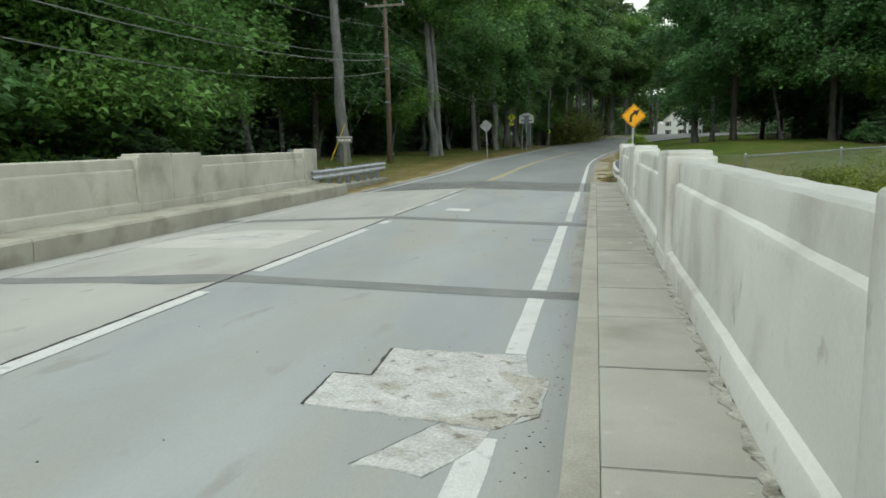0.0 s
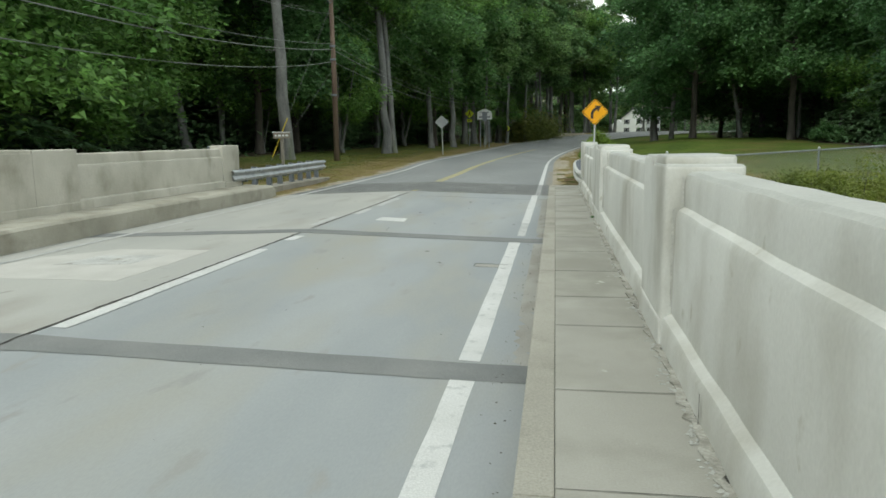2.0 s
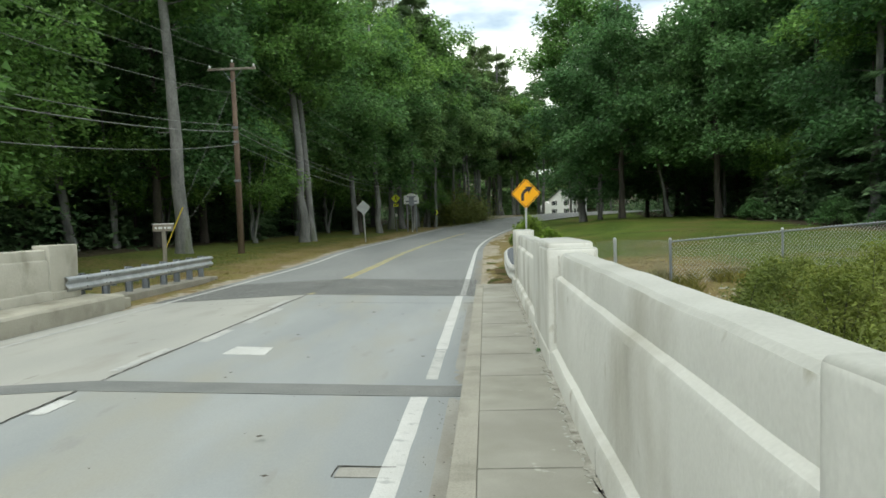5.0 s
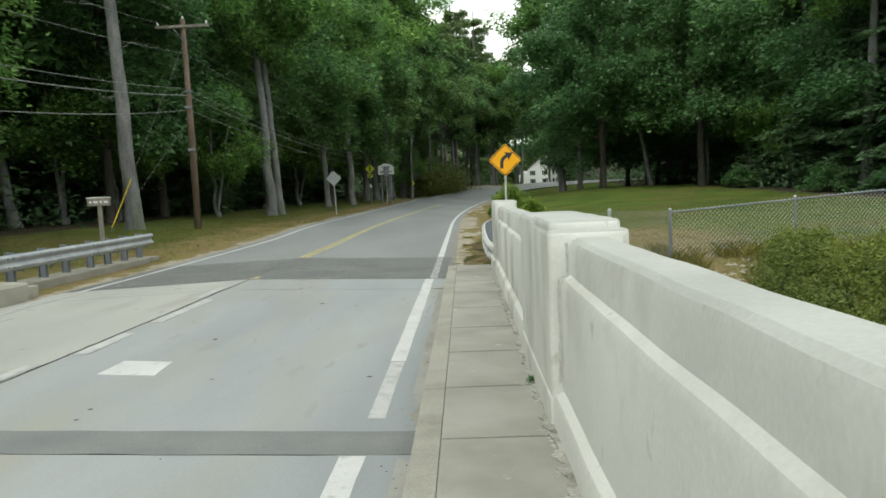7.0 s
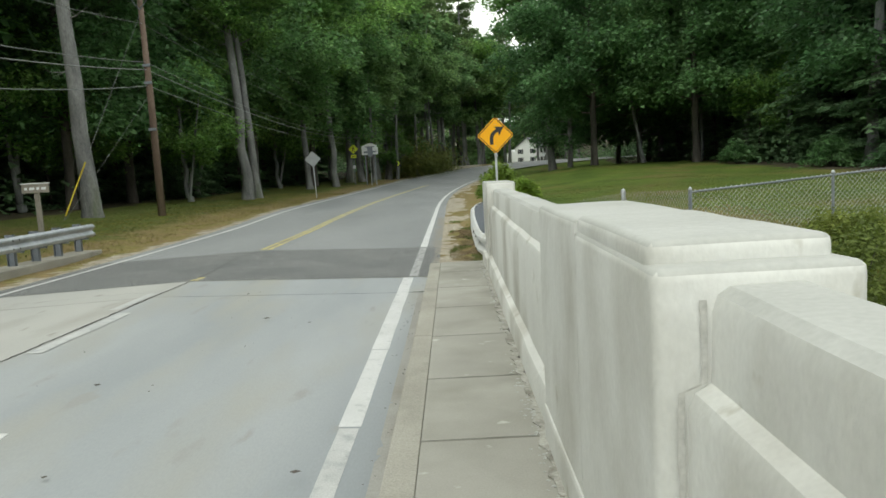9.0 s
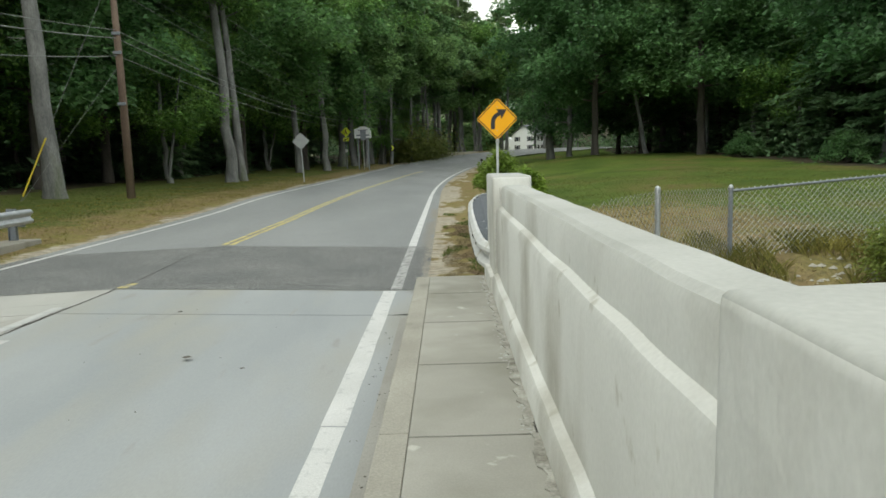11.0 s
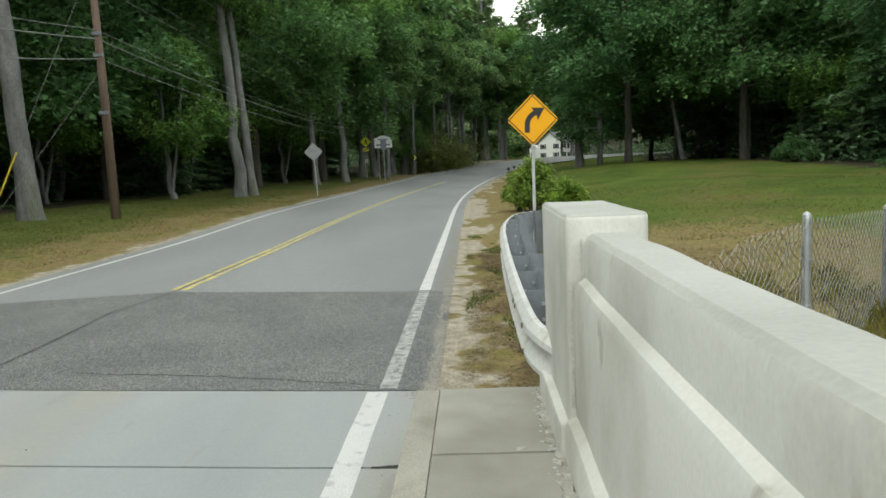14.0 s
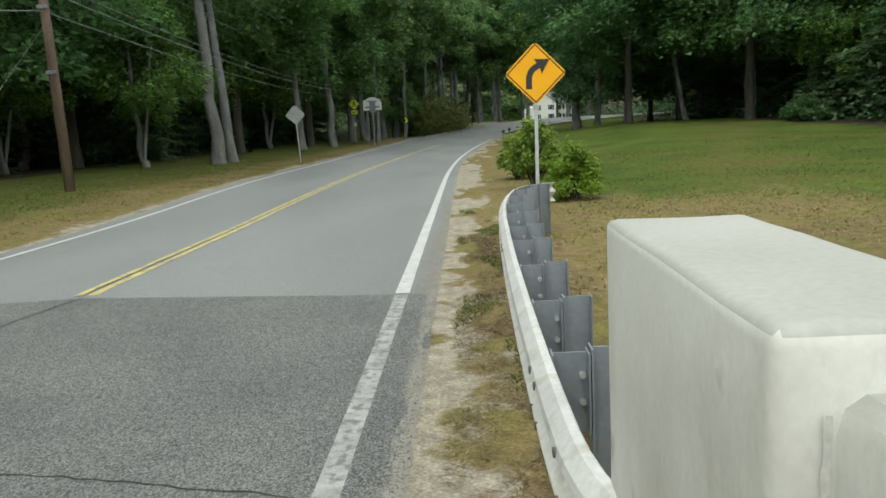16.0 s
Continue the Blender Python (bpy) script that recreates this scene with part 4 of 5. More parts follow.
HEMLOCK_DEEP = make_tree("hemlock_tree", "dark hemlock deep in the wood", 18, 0.22, 0.05, 4.8, 7000, 0.6, M_BARK_DARK, M_NEEDLE, 15, "hemlock")
PINE = make_tree("pine_tree", "tall white pine with sparse tiered boughs", 27, 0.32, 0.38, 4.0, 24000, 0.40, M_BARK, M_PINE, 6, "pine", dead=10)

tr = random.Random(11)
turn = lambda: tr.uniform(0, 360)
broad, wide, deep, low, hem, hem_deep, pine, far = [], [], [], [], [], [], [], []
# the wood's edge and depth beside the road, on the side of the utility pole
for y in range(-8, 92, 7):
    edge = min(-19.5, line_left(max(0, min(y, 80))) - 11)
    for row, off in enumerate((0, 7)):
        x = edge - off - tr.uniform(0, 3.0) - (5.5 if 8 < y < 27 else 0)
        yy = y + tr.uniform(-2.5, 2.5)
        kind = tr.random()
        s = tr.uniform(0.95, 1.25)
        if row == 0:
            (hem if kind < 0.7 else broad).append((x, yy, s * 0.95, turn()))
        else:
            (hem_deep if kind < 0.55 else deep).append((x, yy, s * 1.3, turn()))
# the wood behind the lawn
for y in range(14, 84, 7):
    edge = 26.5 + 0.06 * max(0, y - 30) - (4.0 if y > 60 else 0)
    for row, off in enumerate((0, 7)):
        x = edge + off + tr.uniform(0, 3)
        yy = y + tr.uniform(-2.5, 2.5)
        kind = tr.random()
        s = tr.uniform(1.05, 1.4)
        if row:
            (hem_deep if kind < 0.5 else deep).append((x, yy, s, turn()))
        else:
            (hem if kind < 0.45 else broad if kind < 0.75 else wide).append((x, yy, s, turn()))
wide += [(33, 6, 1.2, 10), (36, 14, 1.2, 140)]
deep += [(40, 0, 1.3, 80), (37, 36, 1.6, 33)]
# trees closing the view where the road bends
for x, y, s in ((-10.5, 74, 1.2), (-9.5, 84, 1.3), (-6.5, 104, 1.4), (-1.5, 109, 1.3), (6.5, 122, 1.3), (2.0, 134, 1.4), (-15, 80, 1.4), (-10, 108, 1.5), (-4, 126, 1.5), (-14, 118, 1.6), (1, 150, 1.6),
                (36, 134, 1.5), (46, 124, 1.5), (34, 156, 1.6), (50, 142, 1.6), (41, 178, 1.6), (60, 116, 1.4), (10, 232, 1.7), (26, 240, 1.7), (42, 226, 1.7), (-22, 100, 1.5), (30, 118, 1.1)):
    kind = tr.random()
    (pine if kind < 0.12 else hem_deep if kind < 0.2 else far).append((x, y, s * tr.uniform(0.95, 1.05), turn()))
pine += [(-0.8, 112, 1.25, 45), (3.2, 123, 1.3, 200), (12.0, 142, 1.2, 60), (26, 146, 1.2, 150), (-3.0, 103, 1.1, 80)]
far += [(0.8, 128, 1.7, 170), (6.5, 142, 1.45, 20), (2.8, 119, 1.25, 240), (-8.5, 96, 1.75, 15), (-12.5, 90, 1.7, 200), (-4.5, 112, 1.6, 95), (2.5, 130, 1.3, 310), (31, 122, 1.5, 130), (20.0, 150, 1.3, 280), (8.0, 165, 1.3, 75)]
for x, y, s in ((-24, 4, 0.5), (-27.5, 22, 0.55), (-22.5, 29, 0.5), (-19, 40, 0.55), (-21, 47, 0.6), (-18.5, 52, 0.5), (-18, 63, 0.6), (-26, 14, 0.6), (-25, 31, 0.6), (-17.5, 71, 0.6), (-23, 38, 0.6),
                (26, 33, 0.6), (25.5, 48, 0.55), (27.5, 42, 0.6), (26.5, 60, 0.6), (28.5, 20, 0.6), (25, 68, 0.6)):
    hem.append((x, y, s * tr.uniform(0.9, 1.1), turn()))
broad += [(-13.8, 62, 1.3, 45), (-15.5, 69, 1.6, 205), (-16.5, 50, 1.35, 255), (14.5, 60, 1.3, 200), (20.5, 66, 1.25, 20), (22.5, 54, 1.3, 77), (28.5, 62, 1.95, 60)]
wide += [(14.6, 75, 1.35, 310), (25.0, 74, 1.45, 222)]
deep += [(22.5, 84, 1.4, 120), (28.5, 92, 1.5, 10), (34.5, 57, 1.7, 160), (31.0, 74, 1.7, 250)]
low += [(-19.0, -3.0, 1.1, 30), (-19.8, 3.0, 1.2, 130), (-20.8, 9.0, 1.1, 250)]
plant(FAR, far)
plant(BROAD, broad)
plant(BROAD_WIDE, wide)
plant(DEEP, deep)
plant(BROAD_LOW, low)
plant(TALL, [(-14.75, 18.2, 1.0, 40), (-13.2, 35.7, 1.0, 100), (-13.1, 37.6, 0.85, 10)], -4.5)
TALL_RIGHT = copy_thing(TALL, pose(0, 0, 0))
plant(TALL_RIGHT, [(-12.9, 55, 0.85, 200), (-11.3, 60, 0.95, 300), (25.5, 32.5, 1.0, 15), (26.5, 53, 0.7, 75), (-11.6, 72, 1.15, 15), (-8.4, 88, 1.35, 140), (13.2, 80, 1.38, 190), (5.6, 120, 1.0, 175), (11.1, 121, 0.9, 20), (17.9, 121, 1.0, 60)])
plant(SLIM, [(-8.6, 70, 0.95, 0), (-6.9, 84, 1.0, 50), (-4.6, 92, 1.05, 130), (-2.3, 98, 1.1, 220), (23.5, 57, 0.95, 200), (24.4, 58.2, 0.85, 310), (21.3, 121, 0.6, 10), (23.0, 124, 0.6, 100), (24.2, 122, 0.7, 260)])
LEAN_RIGHT = copy_thing(SLIM, pose(0, 0, 0))
plant(LEAN_RIGHT, [(19.3, 60, 0.95, 90)], -11)
plant(HEMLOCK, hem)
plant(HEMLOCK_DEEP, hem_deep)
plant(PINE, pine)
plant(MAPLE, [(-16.07, 32.9, 1.0, 0), (-20.5, 28.5, 0.9, 90), (-28.0, 18.0, 1.1, 200), (-18.5, 41, 1.25, 60), (-21.5, 24.5, 1.25, 310), (-17.5, 50, 1.35, 150), (-16.5, 58, 1.2, 20), (-14.5, 66, 1.2, 240), (-10.8, 77, 1.0, 100), (-8.2, 86, 0.95, 330), (-23.5, 35, 1.5, 180), (-6.2, 95, 1.0, 45), (27.0, 46, 1.1, 80)])
LEAN = make_tree("leaning_tree", "grey bare trunk leaning out of the wood", 20, 0.30, 0.5, 4.5, 9000, 0.34, M_BARK, M_LEAF, 21, lean=-0.16, dead=6)
plant(LEAN, [(-22.6, 22.0, 1.0, 0)])


def woods(name, label, spots, leaves, size, mat):
    """Massed foliage of the far wood: clumps of large sprays, too many trees to count."""
    r = np.random.default_rng(31)
    c = np.array(spots)
    pick = r.integers(0, len(c), leaves)
    pts = c[pick] + r.normal(0, 1, (leaves, 3)) * np.array([1.6, 1.6, 1.3])
    pts[:, 2] = np.maximum(pts[:, 2], 0.1)
    ob = sheet(name, leaf_tips(pts, r.normal(0, 1, (leaves, 3)) * np.array([1, 1, 0.3]), size, 0.4, 0.75, r), mat)
    return tagged(ob, label, "woods", kind="stuff")


back = []
for y in range(-40, 130, 3):
    e = min(-19.5, line_left(max(0, min(y, 80))) - 11)
    for z in (1, 3.5, 6, 9, 12, 15, 18, 21, 24):
        back.append((e - 16 - tr.uniform(0, 9), y + tr.uniform(-2, 2), z + tr.uniform(-1, 1)))
for y in range(-30, 125, 3):
    for z in (1, 3.5, 6, 9, 12, 15, 18, 21, 24):
        back.append((40 + (12 if y > 85 else 0) + tr.uniform(0, 9), y + tr.uniform(-2, 2), z + 0.8 + tr.uniform(-1, 1)))
woods("far_woods", "deep shaded green wood behind the roadside trees", back, 190000, 1.15, M_NEEDLE)
back = []
for x in range(-60, 110, 3):
    for z in (2, 5, 8, 11, 14) if 2 < x < 50 else (2, 5, 8, 11, 14, 17, 20, 23, 26):
        back.append((x, (248 if 4 < x < 48 else 196 - 0.35 * abs(x)) + tr.uniform(-14, 10), z + 2.5))
for y in range(80, 205, 4):
    for z in (1, 4, 7, 10, 13, 16, 19, 22, 25):
        back.append((62 + tr.uniform(0, 12), y, z + 1.5))
# the lit look of the distance comes from the paled leaf colour
woods("far_woods", "distant green woods past the bend, leaf colour paled for haze", back, 90000, 1.3, M_LEAF_FAR)
verge = [(-5.4 + 0.55 * k + tr.uniform(-1.2, 0.3), 90 + 1.1 * k + tr.uniform(-1, 1), 1.9 + tr.uniform(-0.6, 2.2)) for k in range(9) for _ in range(5)]
woods("roadside_bushes", "yellowing leafy bushes beside the road at the bend", verge, 16000, 0.3, M_LEAF_YELLOW)
undergrowth = [(tr.uniform(24, 75), tr.uniform(92, 150), 2.6) for _ in range(150)] + [(tr.uniform(-40, -8), tr.uniform(85, 150), 2.5) for _ in range(50)] + [(tr.uniform(-30, -20), tr.uniform(-10, 80), 0.9) for _ in range(40)] + [(tr.uniform(25, 36), tr.uniform(10, 80), 1.6) for _ in range(70)]
woods("undergrowth", "dark undergrowth and saplings along the wood's edge", undergrowth, 70000, 0.36, M_NEEDLE)


# ---- guard rails ----
def path_points(corners, step=0.25):
    """Evenly spaced points on a smoothed line through the corners."""
    out = []
    n = len(corners)
    for i in range(n - 1):
        p0, p1, p2, p3 = (Vector(corners[max(0, min(n - 1, k))]) for k in (i - 1, i, i + 1, i + 2))
        m = max(1, round((p2 - p1).length / step))
        for k in range(m):
            t = k / m
            out.append(0.5 * (2 * p1 + (p2 - p0) * t + (2 * p0 - 5 * p1 + 4 * p2 - p3) * t * t + (3 * p1 - p0 - 3 * p2 + p3) * t ** 3))
    return out + [Vector(corners[-1])]


RAIL_R = [(0.74, -1.55, 0.58), (0.635, -1.12, 0.585), (0.60, -0.6, 0.6), (0.60, 1.0, 0.62), (0.64, 3.2, 0.63), (0.74, 5.6, 0.63), (1.0, 7.6, 0.63), (1.35, 8.4, 0.62), (1.75, 8.85, 0.60)]


def rail_beam(label, corners, out, mat, post_mat, spacing, start, leave_end=0):
    """out: the way from the rail to its posts along x (1 or -1)."""
    root = empty("guard_rail", label, "guard rail", "guard rails")
    pts = path_points(corners, 0.2)
    prof = [(0.0, 0.155), (-0.03, 0.15), (-0.075, 0.11), (-0.08, 0.075), (-0.02, 0.02), (-0.01, 0.0), (-0.02, -0.02), (-0.08, -0.075), (-0.075, -0.11), (-0.03, -0.15), (0.0, -0.155)]
    bm = bmesh.new()
    rows, normals = [], []
    for i, p in enumerate(pts):
        d = pts[min(i + 1, len(pts) - 1)] - pts[max(i - 1, 0)]
        nrm = Vector((d.y, -d.x, 0)).normalized() * out
        normals.append(nrm)
        rows.append([bm.verts.new(p + nrm * o + Vector((0, 0, h))) for o, h in prof] + [bm.verts.new(p + nrm * (o + 0.006) + Vector((0, 0, h * 0.97))) for o, h in prof[::-1]])
    for a, b in zip(rows, rows[1:]):
        for k in range(len(a)):
            bm.faces.new((a[k], a[(k + 1) % len(a)], b[(k + 1) % len(a)], b[k]))
    bm.faces.new(rows[0])
    bm.faces.new(rows[-1][::-1])
    bmesh.ops.recalc_face_normals(bm, faces=bm.faces[:])
    beam = part("beam", bm, mat, root, smooth=True)
    beam.data.set_sharp_from_angle(angle=radians(28))
    run = 0.0
    nxt = start
    for i in range(1, len(pts)):
        run += (pts[i] - pts[i - 1]).length
        if run < nxt:
            continue
        nxt += spacing
        p, nrm = pts[i], normals[i]
        turn_z = math.degrees(math.atan2(nrm.y, nrm.x))
        m = pose(p.x, p.y, 0, 0, 0, turn_z)
        for nm, x0, x1, z0, z1, w in (("block", 0.01, 0.17, p.z - 0.2, p.z + 0.16, 0.05), ("steel_post", 0.175, 0.33, -0.7, p.z + 0.18, 0.05)):
            bm = bmesh.new()
            box(bm, x0, x0 + 0.008, -w, w, z0, z1)
            box(bm, x1 - 0.008, x1, -w, w, z0, z1)
            box(bm, x0, x1, -0.005, 0.005, z0, z1 - 0.003)
            o = part(nm, bm, post_mat, root)
            o.matrix_basis = m
            if nm == "block":
                for k in (-0.06, 0.06):
                    b = part("bolt", tube(bmesh.new(), [(x1 - 0.03, -0.03, p.z + k), (x1 - 0.03, 0.02, p.z + k)], 0.015, 6), M_STEEL, o)
    # slotted bolt holes near the splices
    for k in (4, 7, 8, 22, 23):
        if k < len(pts):
            p, nrm = pts[k], normals[k]
            for h in (0.085, -0.085):
                bm = tube(bmesh.new(), [p + nrm * -0.086 + Vector((0, 0, h)), p + nrm * -0.06 + Vector((0, 0, h))], 0.018, 7)
                part("bolt_hole", bm, M_BOLT, beam)
    return root


rail_beam("pale weathered W-beam guard rail bolted to the end of the parapet", RAIL_R, 1, M_RAIL_WHITE, M_STEEL_DARK, 0.95, 1.3)
rail_beam("galvanised W-beam guard rail on closely spaced steel posts", [(-8.62, -1.75, 0.64), (-8.58, -0.5, 0.64), (-8.55, 2.5, 0.66), (-8.55, 5.0, 0.68), (-8.62, 6.1, 0.68)], -1, M_STEEL, M_STEEL_DARK, 0.95, 0.9)


# ---- signs ----
def diamond(bm, half, thick=0.004, round_at=0.05, y=0.0):
    pts = []
    for k in range(4):
        a = k * math.pi / 2
        c, d = Vector((math.cos(a), math.sin(a))) * half, Vector((-math.sin(a), math.cos(a)))
        n1 = (Vector((math.cos(a - math.pi / 2), math.sin(a - math.pi / 2))) * half - c).normalized()
        n2 = (Vector((math.cos(a + math.pi / 2), math.sin(a + math.pi / 2))) * half - c).normalized()
        for t in (0, 0.5, 1):
            pts.append((c + n1 * round_at * (1 - t) + n2 * round_at * t) * (1 if t != 0.5 else 0.985 + 0.015 * (1 - round_at / half)))
    f = [bm.verts.new((p.x, y, p.y)) for p in pts]
    b = [bm.verts.new((p.x, y + thick, p.y)) for p in pts]
    bm.faces.new(f)
    bm.faces.new(b[::-1])
    for i in range(len(f)):
        j = (i + 1) % len(f)
        bm.faces.new((f[i], b[i], b[j], f[j]))
    bmesh.ops.recalc_face_normals(bm, faces=bm.faces[:])
    return bm


def flat_shape(bm, outline, y, thick=0.001):
    f = [bm.verts.new((x, y, z)) for x, z in outline]
    b = [bm.verts.new((x, y + thick, z)) for x, z in outline]
    bm.faces.new(f)
    for i in range(len(f)):
        j = (i + 1) % len(f)
        bm.faces.new((f[i], b[i], b[j], f[j]))
    bmesh.ops.recalc_face_normals(bm, faces=bm.faces[:])
    return bm


def ribbon_outline(pts, w):
    a, b = [], []
    for i, p in enumerate(pts):
        p = Vector(p)
        d = (Vector(pts[min(i + 1, len(pts) - 1)]) - Vector(pts[max(i - 1, 0)])).normalized()
        n = Vector((-d.y, d.x)) * w / 2
        a.append(tuple(p + n))
        b.append(tuple(p - n))
    return a + b[::-1]


def curve_sign():
    root = empty("curve_warning_sign", "yellow diamond road sign with black right-curve arrow, on steel post", "road sign", m=pose(1.53, 9.70, ground_z(1.53, 9.7), 0, 0.6, 0))
    zc = 2.585 - ground_z(1.53, 9.7)
    plate = part("plate", diamond(bmesh.new(), 0.54, 0.004), M_SIGN_Y, root, "yellow reflective plate")
    back = part("plate_back", diamond(bmesh.new(), 0.54, 0.003, 0.05, 0.0045), M_SIGN_BACK, root, "bare metal back of the plate")
    # black border ring
    bm = bmesh.new()
    o = [(0, 0.505), (0.505, 0), (0, -0.505), (-0.505, 0)]
    i = [(0, 0.475), (0.475, 0), (0, -0.475), (-0.475, 0)]
    for k in range(4):
        j = (k + 1) % 4
        bm.faces.new([bm.verts.new((x, -0.002, z)) for x, z in (o[k], i[k], i[j], o[j])])
    border = part("border", bm, M_BLACK, root, "thin black border")
    stem = [(-0.115, -0.265), (-0.115, -0.10), (-0.105, -0.03), (-0.075, 0.035), (-0.03, 0.085), (0.02, 0.118), (0.075, 0.14)]
    bm = flat_shape(bmesh.new(), ribbon_outline(stem, 0.105), -0.0025)
    flat_shape(bm, [(-0.03, 0.245), (0.025, 0.18), (0.085, 0.085), (0.105, -0.015), (0.245, 0.235)], -0.003)
    arrow = part("arrow", bm, M_BLACK, root, "black right-curve arrow")
    for ob in (plate, back, border, arrow):
        ob.matrix_basis = pose(0, 0, zc)
    bm = bmesh.new()
    box(bm, -0.03, 0.03, 0.009, 0.014, -0.4, zc + 0.45)
    box(bm, -0.03, -0.024, 0.014, 0.04, -0.4, zc + 0.45)
    box(bm, 0.024, 0.03, 0.014, 0.04, -0.4, zc + 0.45)
    post = part("post", bm, M_STEEL, root, "galvanised channel post")
    for z in (zc - 0.3, zc + 0.3):
        part("bolt", tube(bmesh.new(), [(0, -0.006, z), (0, 0.0, z)], 0.012, 6), M_STEEL, root)
    part("small_plate", box(bmesh.new(), -0.05, 0.05, -0.002, 0.006, zc - 0.62, zc - 0.54, 0.004, 1), M_SIGN_BACK, root)


curve_sign()


def back_sign(x, y, zc):
    g = ground_z(x, y)
    root = empty("diamond_sign", "bare grey metal back of a diamond road sign", "road sign", m=pose(x, y, g, 0, -2.0, 0))
    part("plate", diamond(bmesh.new(), 0.54, 0.004), M_SIGN_BACK, root).matrix_basis = pose(0, 0, zc - g)
    part("post", box(bmesh.new(), -0.03, 0.03, 0.006, 0.04, -0.4, zc - g + 0.4), M_STEEL, root)


back_sign(-8.65, 35.5, 2.87)


def crossing_sign(x, y, zc):
    g = ground_z(x, y)
    root = empty("crossing_sign", "lime pedestrian crossing sign with arrow plate and solar panel", "road sign", m=pose(x, y, g))
    h = zc - g
    part("plate", diamond(bmesh.new(), 0.54, 0.004), M_SIGN_LIME, root, "lime diamond plate").matrix_basis = pose(0, 0, h)
    bm = bmesh.new()
    flat_shape(bm, [(-0.07, 0.02), (0.07, 0.02), (0.07, 0.16), (-0.07, 0.16)], -0.003)
    flat_shape(bm, [(-0.05, 0.19), (0.05, 0.19), (0.05, 0.29), (-0.05, 0.29)], -0.003)
    flat_shape(bm, [(-0.07, 0.02), (-0.01, 0.02), (-0.10, -0.28), (-0.17, -0.28)], -0.003)
    flat_shape(bm, [(0.0, 0.02), (0.07, 0.02), (0.16, -0.28), (0.09, -0.28)], -0.003)
    part("symbol", bm, M_BLACK, root, "plain black walking symbol").matrix_basis = pose(0, 0, h)
    part("arrow_plate", box(bmesh.new(), -0.3, 0.3, 0, 0.005, h - 0.95, h - 0.6), M_SIGN_LIME, root, "small lime plate with a black arrow")
    bm = flat_shape(bmesh.new(), [(-0.2, h - 0.88), (-0.2, h - 0.72), (-0.14, h - 0.78), (0.16, h - 0.66), (0.2, h - 0.72), (-0.08, h - 0.83), (-0.06, h - 0.88)], -0.003)
    part("arrow", bm, M_BLACK, root)
    part("post", tube(bmesh.new(), [(0, 0.05, -0.3), (0, 0.05, h + 1.0)], 0.05, 8), M_STEEL_DARK, root)
    part("solar_panel", box(bmesh.new(), -0.32, 0.32, -0.15, 0.25, h + 1.0, h + 1.06, 0.01, 1), M_BLACK, root).matrix_basis = pose(0, 0, 0)
    part("button_box", box(bmesh.new(), -0.12, 0.12, -0.02, 0.1, h - 2.1, h - 1.75, 0.02, 1), M_SIGN_WHITE, root, "pale push-button box")


crossing_sign(-10.15, 66, 4.5)


def town_board(x, y, zc):
    g = ground_z(x, y)
    root = empty("welcome_board", "white welcome board with a curved top on two dark posts", "sign board", m=pose(x, y, g))
    h = zc - g
    out = [(-0.85, -0.55), (0.85, -0.55), (0.85, 0.35), (0.55, 0.42), (0.3, 0.58), (0, 0.62), (-0.3, 0.58), (-0.55, 0.42), (-0.85, 0.35)]
    part("board", flat_shape(bmesh.new(), [(a, b + h) for a, b in out], 0, 0.06), M_SIGN_WHITE, root)
    bars = part("lettering", flat_shape(bmesh.new(), [(-0.5, h + 0.2), (0.5, h + 0.2), (0.5, h + 0.3), (-0.5, h + 0.3)], -0.004), M_STEEL_DARK, root, "unreadable grey lettering bars")
    part("lettering", flat_shape(bmesh.new(), [(-0.65, h - 0.35), (0.65, h - 0.35), (0.65, h - 0.2), (-0.65, h - 0.2)], -0.004), M_STEEL_DARK, root)
    for px in (-0.5, 0.5):
        part("post", box(bmesh.new(), px - 0.06, px + 0.06, 0.065, 0.18, -0.4, h + 0.3, 0.01, 1), M_STEEL_DARK, root)
    part("panel", box(bmesh.new(), -0.25, 0.3, -0.14, -0.1, h - 0.75, h + 0.2, 0.01, 1), M_STEEL_DARK, root, "dark back of a smaller sign in front")
    part("post", box(bmesh.new(), 0.0, 0.05, -0.1, -0.06, -0.4, h - 0.7), M_STEEL, root)


town_board(-8.1, 63.5, 4.3)


def chevron_sign(x, y, zc):
    g = ground_z(x, y)
    root = empty("chevron_sign", "small dark chevron sign on a thin post at the bend", "road sign", m=pose(x, y, g))
    part("plate", box(bmesh.new(), -0.3, 0.3, 0, 0.01, zc - g - 0.38, zc - g + 0.38, 0.02, 1), M_BLACK, root)
    part("chevron", flat_shape(bmesh.new(), [(-0.2, zc - g + 0.3), (0.0, zc - g + 0.3), (0.2, zc - g), (0.0, zc - g - 0.3), (-0.2, zc - g - 0.3), (0.0, zc - g)], -0.003), M_SIGN_LIME, root)
    part("post", box(bmesh.new(), -0.025, 0.025, 0.012, 0.05, -0.3, zc - g + 0.3), M_STEEL_DARK, root)


chevron_sign(-6.4, 80, 2.9)


